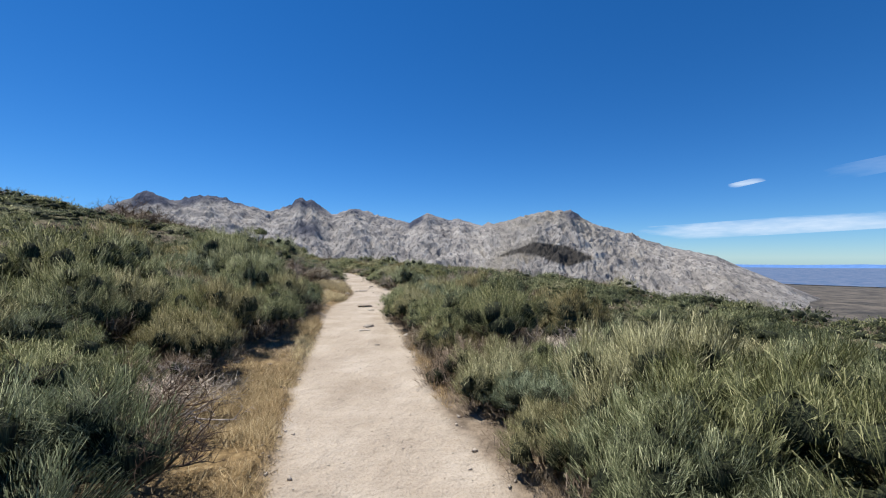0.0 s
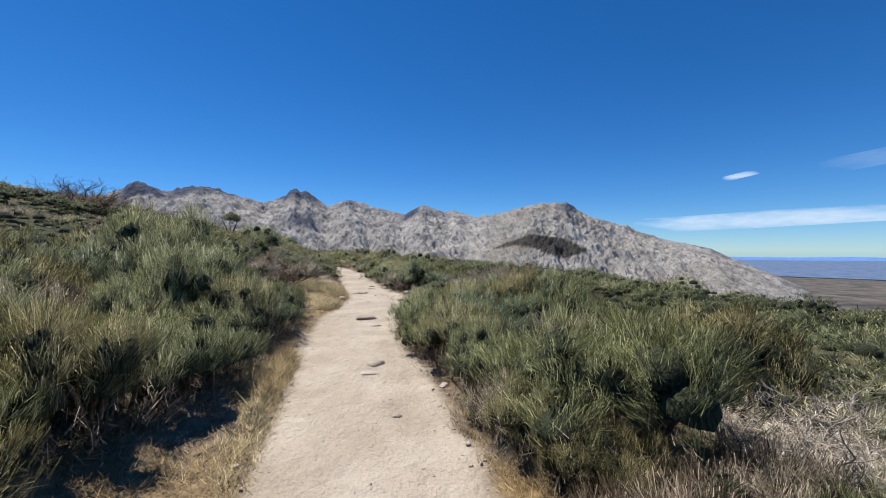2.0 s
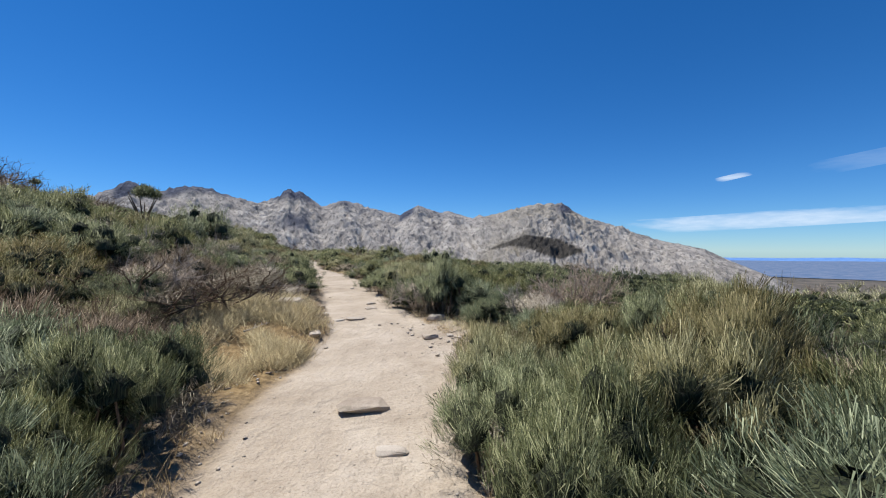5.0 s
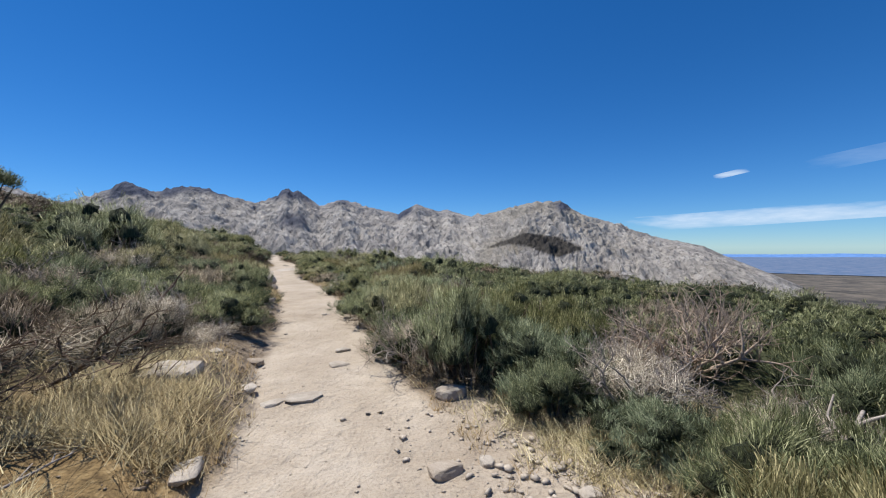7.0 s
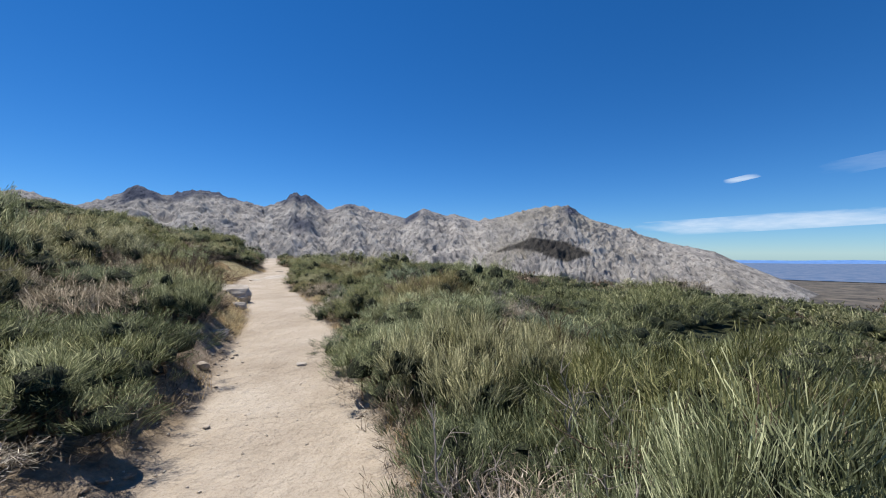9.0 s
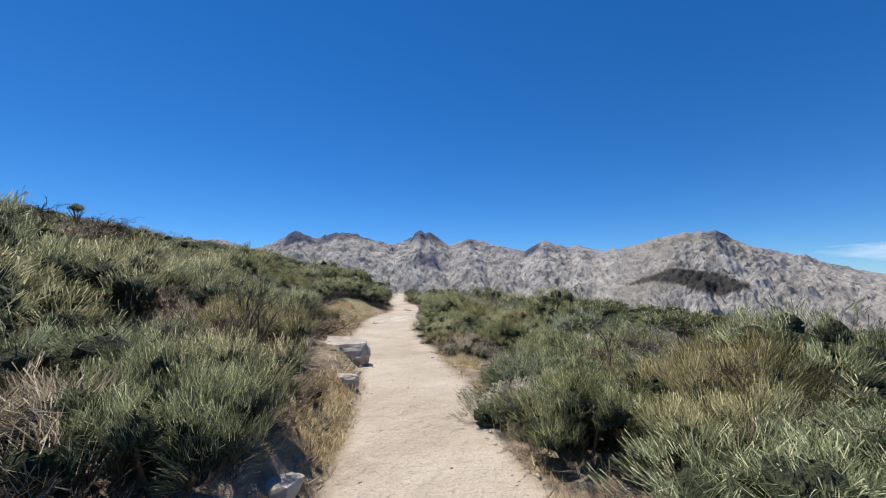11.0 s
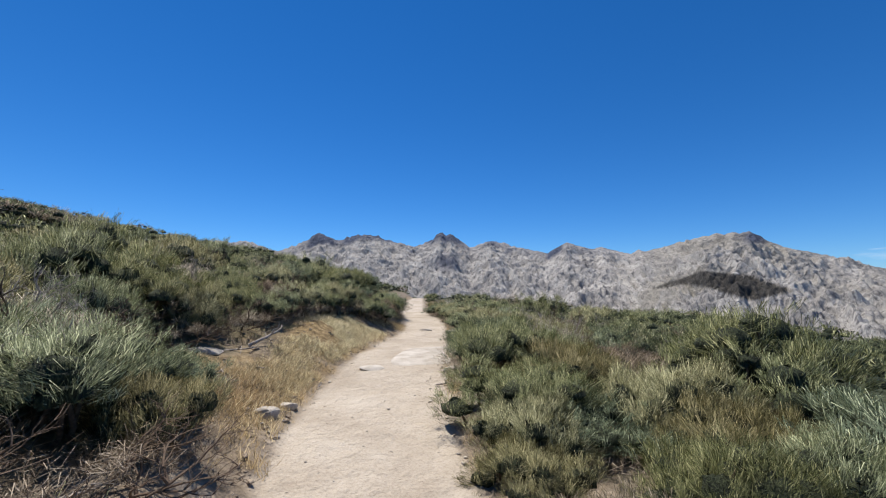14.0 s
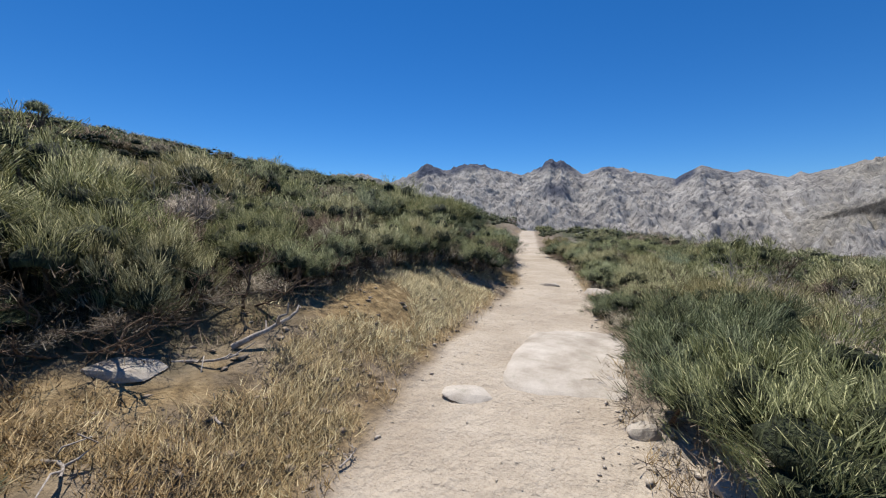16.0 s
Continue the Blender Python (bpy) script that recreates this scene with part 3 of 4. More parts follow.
def broom_bush(seed, r, h, material, label, clumps=500, per=36, length=0.11, width=0.0034):
    """A broom bush: woody stems, a dark inside and brushes of thin twigs."""
    rng = np.random.default_rng(seed)
    bush = tagged(new("broom_bush"), label, "bush", "broom bushes along the trail")
    lobes = lobes_of(rng, r, h, 17)
    v, f, lean = broom_twigs(rng, lobes, clumps, per, length, width)
    part("foliage", fast_mesh("foliage", v, f, [material], lean=lean), bush)
    # the core's dark colour stands in for shade between the twigs
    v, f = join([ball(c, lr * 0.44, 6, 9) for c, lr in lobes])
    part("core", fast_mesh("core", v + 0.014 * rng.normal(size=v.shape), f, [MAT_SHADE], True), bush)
    a = rng.uniform(0, 2 * np.pi, 36)
    skirt = [(np.array([math.cos(t) * r * 0.7, math.sin(t) * r * 0.7, h * 0.2]), r * 0.3) for t in a[:16]]
    v, f, lean = broom_twigs(rng, skirt, 130, 11, 0.13, 0.0045, 0.4, 0.35, 0.45)
    part("dry_skirt", fast_mesh("dry_skirt", v, f, [MAT_BROWN], lean=lean), bush, "brown withered lower twigs")["kind"] = "stuff"
    stems = []
    for c, lr in lobes:
        foot = np.array([rng.normal() * 0.08, rng.normal() * 0.08, -0.06])
        mid = (foot + c) / 2 + rng.normal(size=3) * 0.06 + np.array([c[0] * 0.25, c[1] * 0.25, 0])
        stems.append(tube([foot, mid, c + np.array([0, 0, lr * 0.4])], [0.018, 0.014, 0.007], 5))
    v, f = join(stems)
    part("woody_base", fast_mesh("woody_base", v, f, [MAT_BARK], True), bush)
    return bush


def grow(rng, out, foot, way, length, radius, level, curl):
    """Branches and their side branches, bent and forked."""
    steps = 5 if level < 2 else 3
    pts, p, w = [foot], foot.copy(), way.copy()
    for _ in range(steps):
        w = unit(w + curl * rng.normal(size=3) + np.array([0, 0, 0.05]))
        p = p + w * length / steps
        pts.append(p.copy())
    out.append(tube(pts, np.linspace(radius, radius * 0.4, steps + 1), (5, 4, 3, 3)[level]))
    if level < 3:
        for _ in range((5, 4, 3)[level]):
            k = rng.integers(2, steps + 1)
            side = unit(unit(pts[k] - pts[k - 1]) + 0.75 * rng.normal(size=3) + np.array([0, 0, 0.25]))
            grow(rng, out, pts[k], side, length * rng.uniform(0.4, 0.7), radius * 0.5, level + 1, curl)


def dead_shrub(seed, r, h, wood, label, limbs=6, curl=0.22, fuzz=900, lean=0.8, haze=MAT_BROWN, thick=0.017):
    """A dead, leafless broom: forked limbs and a haze of dry twigs."""
    rng = np.random.default_rng(seed)
    shrub = tagged(new("dead_shrub"), label, "dead shrub", "dead shrubs in the heath")
    for k in range(limbs):
        a = (k + rng.uniform(-0.3, 0.3)) * 2 * np.pi / limbs
        out = []
        way = unit(np.array([math.cos(a) * lean, math.sin(a) * lean, rng.uniform(0.6, 1.1) * h / max(r, 0.1)]))
        grow(rng, out, np.array([math.cos(a) * 0.06, math.sin(a) * 0.06, -0.05]), way, h * rng.uniform(0.65, 0.95), thick, 0, curl)
        v, f = join(out)
        part("limb", fast_mesh("limb", v, f, [wood], True), shrub)
    if fuzz:
        lobes = lobes_of(rng, r, h * 0.8, 7)
        v, f, lean = broom_twigs(rng, lobes, max(20, fuzz // 10), 10, 0.13, 0.0042, 0.3, 0.2, 0.75)
        tagged(part("thicket", fast_mesh("thicket", v, f, [haze], lean=lean), shrub), kind="stuff")
    return shrub


def rock_mesh(rng, sx, sy, sz, material, points=24, wear=0.32):
    """A split granite block: the hull of a rough cloud of points, its edges worn round."""
    bm = bmesh.new()
    p = unit(rng.normal(size=(points, 3)))
    p = np.sign(p) * np.abs(p) ** 0.62
    p = p * np.array([sx, sy, sz]) * 0.58 * rng.uniform(0.84, 1.0, (points, 1))
    for v in p:
        bm.verts.new(v)
    bmesh.ops.convex_hull(bm, input=bm.verts[:])
    loose = [v for v in bm.verts if not v.link_faces]
    bmesh.ops.delete(bm, geom=loose, context="VERTS")
    bmesh.ops.triangulate(bm, faces=bm.faces[:])
    for _ in range(2):
        bmesh.ops.subdivide_edges(bm, edges=bm.edges[:], cuts=1, use_grid_fill=True)
        bmesh.ops.smooth_vert(bm, verts=bm.verts[:], factor=wear, use_axis_x=True, use_axis_y=True, use_axis_z=True)
    seed = Vector(rng.uniform(-50, 50, 3))
    k = 3.2 / max(sx, sy)
    for v in bm.verts:
        v.co += v.co.normalized() * 0.07 * min(sx, sy, sz) * (noise.noise(v.co * k * 1.5 + seed) + 0.7 * noise.noise(v.co * k * 5 + seed))
    me = bpy.data.meshes.new("stone")
    bm.to_mesh(me)
    bm.free()
    me.materials.append(material)
    return me


def stone(seed, x, y, sx, sy, sz, turn=0, sink=0.3, material=None, label="pale granite stone on the sandy trail", tilt=0, name="stone", points=24, wear=0.26):
    rng = np.random.default_rng(seed)
    sz *= 0.8
    ob = new(name, rock_mesh(rng, sx, sy, sz, material or MAT_STONE, points, wear))
    ob.matrix_world = pose(x, y, ground_at(x, y) + sz * (0.4 - sink), tilt, 0, turn)
    return tagged(ob, label, "stone", "stones along the trail")


# ---- broom along the trail ----
def table(y, rows):
    return float(np.interp(y, [a for a, b in rows], [b for a, b in rows]))


FRONT_LEFT = ((-5, 0.2), (1.2, 0.3), (2.0, 1.1), (3.2, 1.2), (4.0, 0.65), (5.0, 0.65), (5.8, 0.6), (7.0, 0.4), (8.7, 0.2), (9.8, 0.1), (10.8, 0.25), (11.6, 1.2), (12.4, 1.8), (14.0, 1.9), (14.9, 1.5), (15.4, 0.8), (16.0, 0.2), (17.2, 0.05), (18.2, 0.15), (19.6, 0.2), (20.6, 0.7), (21.5, 0.75), (22.3, 0.65), (23.3, 0.25), (24.1, 0.9), (24.7, 1.6), (25.6, 1.2), (27.2, 1.0), (28.4, 0.85), (30.3, 0.3), (32, 0.1), (50, 0.1))
FRONT_RIGHT = ((-5, 0.15), (2.7, 0.1), (5.0, 0.0), (5.4, 0.35), (5.9, 0.05), (8.0, -0.05), (12.2, -0.05), (12.4, 0.6), (13.0, 0.95), (14.0, 0.9), (14.5, -0.1), (19, -0.1), (21.3, 0.0), (22.2, 0.4), (22.8, 0.3), (23.6, 0.1), (24.2, 0.0), (25.6, 0.08), (26.0, 0.35), (26.8, 0.3), (27.3, 0.0), (30, -0.05), (30.5, 0.45), (31.2, 0.45), (31.8, 0.0), (50, 0.0))
DEAD_SPOTS = ((2.9, 5.75, 0.75), (3.9, 5.6, 0.5), (3.2, 4.8, 0.55), (2.4, 7.7, 0.6), (1.4, 7.5, 0.4), (1.5, 8.6, 0.35), (1.85, 15.0, 0.8), (-1.9, 3.0, 0.35), (1.9, 13.3, 0.75), (-3.75, 13.6, 0.4), (1.5, 17.2, 0.5), (-4.3, 17.6, 0.45), (-1.1, 22.2, 0.5), (-1.8, 23.2, 0.75), (-3.2, 22.8, 0.3), (-6.7, 22.6, 0.35), (-8.8, 25.9, 0.3), (-2.6, 29.6, 0.5))

lay = np.random.default_rng(11)
spots = [(-2.6, 4.85, 0.62, 0), (-5.55, 27.2, 0.8, 0), (-5.1, 26.45, 0.82, 0), (-5.6, 28.05, 0.75, 0), (-4.6, 27.3, 0.8, 0), (-4.2, 25.1, 0.8, 0), (1.1, 12.55, 0.6, 0), (-2.75, 21.75, 0.7, 0), (-0.5, 14.85, 0.8, 0), (0.3, 14.7, 0.8, 0), (0.0, 15.7, 0.8, 0), (-1.0, 15.75, 0.75, 0), (2.1, 4.35, 0.6, 0), (-1.2, 18.3, 0.7, 0), (-3.75, 16.3, 0.7, 0), (-4.1, 17.0, 0.8, 0), (-6.5, 21.75, 0.7, 0), (-8.9, 24.2, 0.55, 0), (-4.4, 9.5, 0.95, 0), (-5.2, 10.6, 1.0, 0), (-3.9, 14.7, 0.75, 0), (-4.6, 13.7, 0.85, 0), (-4.2, 15.6, 0.8, 0), (-7.3, 22.4, 0.7, 0)]  # x, y, radius, row


def free(x, y, r, tight):
    if any(math.hypot(x - a, y - b) < d + r * 0.35 for a, b, d in DEAD_SPOTS):
        return False
    return all(math.hypot(x - a, y - b) > tight * (r + c) for a, b, c, _ in spots)


for side in (-1, 1):
    y = -0.6
    while y < 37:
        l, rr = (float(v) for v in edges(y))
        r = lay.uniform(0.5, 0.82)
        front = table(y, FRONT_LEFT if side < 0 else FRONT_RIGHT)
        x = l - front - 0.78 * r if side < 0 else rr + front + 0.78 * r
        if free(x, y, r, 0.4):
            spots.append((x, y, r, 0))
        y += r * lay.uniform(0.85, 1.1)
for _ in range(6000):
    if len(spots) >= 335:
        break
    y = lay.uniform(-1.2, 36)
    side = lay.choice((-1, 1))
    l, rr = (float(v) for v in edges(y))
    r = lay.uniform(0.66, 0.98)
    front = table(y, FRONT_LEFT if side < 0 else FRONT_RIGHT) + 0.9 * r + lay.uniform(0.2, 2.4)
    x = l - front if side < 0 else rr + front
    if free(x, y, r, 0.41):
        spots.append((x, y, r, 1))

KINDS = [
    broom_bush(1, 0.7, 0.95, MAT_GREEN, "green broom bush with upright thin twigs"),
    broom_bush(2, 0.75, 1.08, MAT_GREEN, "tall green broom bush beside the sandy trail"),
    broom_bush(3, 0.7, 0.9, MAT_DARKGREEN, "dense dark green broom bush"),
    broom_bush(4, 0.75, 1.0, MAT_DARKGREEN, "rounded grey-green broom bush on dry soil"),
    broom_bush(5, 0.65, 0.85, MAT_OLIVE, "olive green broom bush with yellowing tips"),
    broom_bush(6, 0.65, 0.65, MAT_BROWN, "withered brown broom bush", clumps=400, per=28, length=0.12),
]
SPARSE = dict(clumps=360, per=25, length=0.112, width=0.0045)
KINDS += [
    broom_bush(7, 0.72, 1.0, MAT_GREEN, "green broom bush in the heath", **SPARSE),
    broom_bush(8, 0.72, 0.95, MAT_DARKGREEN, "dark green broom bush in the heath", **SPARSE),
    broom_bush(9, 0.68, 0.88, MAT_OLIVE, "olive broom bush in the heath", **SPARSE),
    broom_bush(10, 0.66, 0.75, MAT_BROWN, "dry brown broom bush in the heath", **SPARSE),
]
used = set()
for place, (x, y, r, row) in enumerate(spots):
    w = 0.5 + 0.5 * float(rough(x, y, 2.6, 21))
    k = lay.choice(6, p=(0.2, 0.15, 0.16, 0.12, 0.24, 0.13)) if w < 0.62 else lay.choice(6, p=(0.13, 0.12, 0.08, 0.09, 0.26, 0.32))
    if row and (x < float(edges(y)[0]) - 2.6 or x > float(edges(y)[1]) + 2.8):
        k = (6, 6, 7, 7, 8, 9)[k]
    if place < 20:
        k = (0, 2, 1, 3)[place % 4]
    elif place < 24:
        k = 5
    s = r / 0.72
    if x < float(edges(y)[0]):
        low, high = (0.88, 1.12) if y < 12 else (0.68, 0.92)
    else:
        low, high = (0.82, 1.06) if y < 17.5 else (0.58, 0.82)
    up = lay.uniform(low, high) * (1.3 if (x, y) in ((-4.4, 9.5), (-5.2, 10.6)) else 1.0)
    m = pose(x, y, ground_at(x, y) - 0.15, 0, 0, lay.uniform(0, 360)) @ Matrix.Diagonal((s, s, s * up * 1.1, 1))
    if k in used:
        copy_thing(KINDS[k], m)
    else:
        KINDS[k].matrix_basis = m
        used.add(k)


# ---- heath away from the trail ----
def heath(name, label, seed, count, material, share, near, far, form):
    """Brush, too much of it to count: lumps with tufts of twigs, from near to far off the trail."""
    rng = np.random.default_rng(seed)
    forms = []
    for k in range(5):
        lobes = lobes_of(rng, 0.75, 0.95, 8)
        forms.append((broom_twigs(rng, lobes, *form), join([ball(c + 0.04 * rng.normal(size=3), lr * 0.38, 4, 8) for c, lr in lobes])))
    tw_v, tw_f, co_v, co_f, leans, nt, nc = [], [], [], [], [], 0, 0
    made = 0
    while made < count:
        ahead = far > 20 and rng.random() < 0.3
        y = rng.uniform(40, 125) if ahead else rng.uniform(-3, 45)
        side = -1 if rng.random() < 0.45 else 1
        d = (60 if side < 0 else 46) * rng.random() ** 1.2 + 0.4 if ahead else near + (far - near) * (1.0 if side < 0 else 0.8) * rng.random() ** 1.8
        l, rr = (float(v) for v in edges(y))
        x = l - d if side < 0 else rr + d
        tone = 0.5 + 0.5 * float(rough(x, y, 3.4, 31))
        if not share[0] <= tone <= share[1] and rng.random() < 0.85:
            continue
        made += 1
        s = rng.uniform(0.85, 1.2) * (1 + 0.012 * d)
        a = rng.uniform(0, 2 * np.pi)
        turn = np.array([[math.cos(a), -math.sin(a), 0], [math.sin(a), math.cos(a), 0], [0, 0, 1]])
        at = np.array([x, y, ground_at(x, y) - 0.12])
        (v, f, lean), (cv, cf) = forms[rng.integers(5)]
        leans.append(lean @ turn.T)
        flat = rng.uniform(0.5, 0.8)
        tw_v.append(v @ turn.T * np.array([s, s, s * flat]) + at)
        tw_f.append(f + nt)
        nt += len(v)
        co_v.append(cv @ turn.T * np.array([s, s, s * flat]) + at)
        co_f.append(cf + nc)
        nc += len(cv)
    thing = tagged(new(name), label, "heath", kind="stuff")
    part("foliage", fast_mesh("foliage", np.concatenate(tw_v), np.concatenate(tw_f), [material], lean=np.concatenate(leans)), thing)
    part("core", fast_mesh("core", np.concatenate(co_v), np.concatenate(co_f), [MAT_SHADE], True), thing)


MID, FAR = (220, 11, 0.115, 0.0058), (90, 6, 0.13, 0.018)
heath("green_heath", "green broom thicket beyond the trail side", 61, 270, MAT_GREEN, (0.0, 0.6), 3.0, 13.0, MID)
heath("dark_heath", "dark green broom thicket beyond the trail side", 62, 210, MAT_DARKGREEN, (0.25, 0.8), 3.0, 13.0, MID)
heath("dry_heath", "brown withered thicket beyond the trail side", 63, 60, MAT_BROWN, (0.6, 1.0), 4.3, 13.0, MID)
heath("olive_heath", "olive broom thicket beyond the trail side", 64, 95, MAT_OLIVE, (0.5, 1.0), 2.9, 13.0, MID)
heath("far_green_heath", "green broom covering the mountainside", 51, 950, MAT_GREEN, (0.0, 0.6), 7.0, 60.0, FAR)
heath("far_dark_heath", "dark green broom covering the mountainside", 52, 700, MAT_DARKGREEN, (0.25, 0.8), 7.0, 60.0, FAR)
heath("far_dry_heath", "brown withered brush among the green broom", 53, 220, MAT_BROWN, (0.6, 1.0), 7.0, 60.0, FAR)

# low growth and litter between the bushes
def undergrowth(name, label, seed, count, material, shares):
    rng = np.random.default_rng(seed)
    y = rng.uniform(0, 38, count)
    l, rr = edges(y)
    side = rng.random(count) < 0.5
    off = rng.uniform(0.0, 1.0, count) ** 1.3 * 4.5
    front = np.where(side, np.interp(y, *zip(*FRONT_LEFT)), np.maximum(0.12, np.interp(y, *zip(*FRONT_RIGHT))))
    x = np.where(side, l - 0.8 * front - 0.1 - off, rr + 0.8 * front + 0.1 + off)
    keep = (fractal(x, y, 1.1, 3, 41 + shares) > -0.15) & (np.hypot(x + 5.66, y - 22.2) > 0.6)
    x, y = x[keep], y[keep]
    idx = np.repeat(np.arange(len(x)), 10)
    bx, by = x[idx] + 0.06 * rng.normal(size=len(idx)), y[idx] + 0.06 * rng.normal(size=len(idx))
    way = unit(np.stack([rng.normal(size=len(idx)) * 0.55, rng.normal(size=len(idx)) * 0.55, np.ones(len(idx))], 1))
    v, f, lean = blades(rng, np.stack([bx, by, height(bx, by) - 0.02], 1), way, rng.uniform(0.05, 0.19, len(idx)), rng.uniform(0.003, 0.006, len(idx)), way + np.array([0.0, -0.4, 0.4]), 0.4)
    tagged(new(name, fast_mesh(name, v, f, [material], lean=lean)), label, "undergrowth", kind="stuff")


undergrowth("dry_undergrowth", "dry brown twigs and litter under the broom", 401, 7000, MAT_BROWN, 0)
undergrowth("green_undergrowth", "young green broom shoots between the bushes", 402, 3500, MAT_GREEN, 5)

# ---- dead shrubs ----
DEAD = [
    dead_shrub(71, 0.7, 0.68, MAT_WEATHERED, "leafless brown shrub with upright forked branches", limbs=18, curl=0.2, fuzz=250, lean=1.15, thick=0.026, haze=MAT_PALE),
    dead_shrub(72, 0.65, 0.6, MAT_GREYWOOD, "bleached dead shrub with tangled grey twigs", limbs=12, curl=0.3, fuzz=3200, lean=1.0, haze=MAT_PALE),
    dead_shrub(73, 0.6, 0.65, MAT_BARK, "brown dead shrub with dry twig haze", limbs=8, curl=0.24, fuzz=2200),
]
first = set()
for k, x, y, s, turn in ((1, 2.75, 5.65, 1.25, 20), (1, 3.45, 5.9, 1.2, 160), (1, 4.1, 5.5, 1.1, 80), (1, 3.6, 6.9, 0.9, 250), (1, 1.35, 7.45, 0.7, 70), (0, 1.5, 8.6, 0.75, 10), (1, 2.4, 7.7, 0.85, 130), (1, -1.75, 2.9, 1.05, 45), (2, -1.6, 2.3, 1.2, 95), (2, -8.8, 25.9, 0.8, 200), (2, -8.6, 24.9, 0.7, 115), (1, -3.45, 15.45, 0.6, 215), (0, 1.8, 14.95, 1.65, 0), (0, 2.6, 15.5, 1.3, 120), (1, 1.9, 13.35, 1.05, 200), (2, -3.75, 13.6, 1.3, 40), (2, -4.1, 12.7, 1.2, 140), (1, 1.5, 17.2, 0.9, 290),
                         (2, -4.6, 17.6, 0.6, 10), (2, -1.1, 22.2, 1.1, 100), (1, -2.05, 23.3, 1.25, 210), (1, -1.38, 23.6, 1.2, 300), (1, -1.1, 22.7, 1.1, 30), (1, -3.2, 22.8, 0.5, 30), (2, -7.3, 23.2, 0.6, 75), (2, -6.4, 21.55, 1.1, 20), (2, -6.3, 22.6, 0.8, 140), (2, -6.0, 20.9, 0.8, 250), (2, -9.1, 26.9, 0.8, 160), (1, -2.6, 29.6, 0.9, 240), (2, -7.9, 23.5, 0.8, 55), (2, -15.6, 20.8, 2.6, 10), (2, -14.7, 20.3, 2.0, 80), (2, -16.6, 21.6, 2.3, 200), (2, -15.3, 24.6, 2.1, 30), (2, -14.6, 24.0, 1.8, 120), (2, 3.0, 9.6, 0.9, 15), (2, -4.0, 11.4, 0.9, 95)):
    m = pose(x, y, ground_at(x, y) - 0.02, 0, 0, turn) @ Matrix.Diagonal((s, s, s * (0.8 if k else 1.0), 1))
    if k in first:
        copy_thing(DEAD[k], m)
    else:
        DEAD[k].matrix_basis = m
        first.add(k)

# bleached dead sprays that stick out of the brush
for k in range(85):
    x, y, r, row = spots[int(lay.integers(len(spots)))]
    a, s = lay.uniform(0, 2 * math.pi), lay.uniform(0.45, 0.8)
    x, y = x + math.cos(a) * r * 0.75, y + math.sin(a) * r * 0.75
    l, rr = (float(v) for v in edges(y))
    if l - (0.3 if y < 23 else 1.2) < x < rr + 0.25 or y < 1.0 or math.hypot(x + 5.7, y - 22.0) < 1.5:
        continue
    copy_thing(DEAD[1 + k % 2], pose(x, y, ground_at(x, y) + 0.12, 0, 0, lay.uniform(0, 360)) @ Matrix.Diagonal((s, s, s * 1.3, 1)))


# ---- dry grass ----
def dry_grass(seed, gx, gy, rx, ry, count):
    rng = np.random.default_rng(seed)
    n = count // 9
    q = rng.normal(size=(n, 2)) * 0.5
    cy = gy + q[:, 1] * ry
    cx = gx - 0.33 * (cy - gy) + q[:, 0] * rx
    l, rr = edges(cy)
    keep = ((cx < l - (0.05 if gy < 23 else 0.16)) | (cx > rr + 0.03)) & (fractal(cx, cy, 0.6, 2, 77) > (-0.15 if gy < 23 else -0.08))
    tall = 1.9 if 7 < gy < 14 else 0.85
    cx, cy = cx[keep], cy[keep]
    idx = np.repeat(np.arange(len(cx)), 14)
    x, y = cx[idx] + 0.05 * rng.normal(size=len(idx)), cy[idx] + 0.05 * rng.normal(size=len(idx))
    base = np.stack([x, y, height(x, y) - 0.01], 1)
    flop = np.repeat(0.7 * rng.normal(size=(len(cx), 2)), 14, 0)
    way = unit(np.stack([flop[:, 0] + rng.normal(size=len(idx)) * 0.6, flop[:, 1] + rng.normal(size=len(idx)) * 0.6, np.ones(len(idx))], 1))
    v, f, lean = blades(rng, base, way, tall * rng.uniform(0.03, 0.13, len(idx)), rng.uniform(0.004, 0.008, len(idx)), way + np.array([0.3, -0.4, 0.3]))
    tagged(new("dry_grass", fast_mesh("dry_grass", v, f, [MAT_STRAW], lean=lean)), "golden dry grass tufts beside the trail", "grass", kind="stuff")


for k, (gx, gy, rx, ry) in enumerate(GRASS):
    dry_grass(80 + k, gx, gy, rx, ry, int((22000 if gy < 22 else 17000) * rx * ry) + 1500)
# sparse fringe along both edges
rng = np.random.default_rng(99)
n = 1500
fy = rng.uniform(0, 36, n)
fl, fr = edges(fy)
fx = np.where(rng.random(n) < 0.62, fl - 0.02 - np.abs(rng.normal(size=n)) * 0.22, fr + 0.02 + np.abs(rng.normal(size=n)) * 0.12)
keep = fractal(fx, fy, 1.4, 2, 17) > -0.05
idx = np.repeat(np.arange(n)[keep], 13)
bx, by = fx[idx] + 0.03 * rng.normal(size=len(idx)), fy[idx] + 0.03 * rng.normal(size=len(idx))
way = unit(np.stack([rng.normal(size=len(idx)) * 0.5, rng.normal(size=len(idx)) * 0.5, np.ones(len(idx))], 1))
v, f, lean = blades(rng, np.stack([bx, by, height(bx, by) - 0.01], 1), way, rng.uniform(0.05, 0.16, len(idx)), rng.uniform(0.003, 0.007, len(idx)), way + np.array([0.3, -0.4, 0.3]))
tagged(new("grass_fringe", fast_mesh("grass_fringe", v, f, [MAT_STRAW], lean=lean)), "sparse dry grass along the trail edges", "grass", kind="stuff")

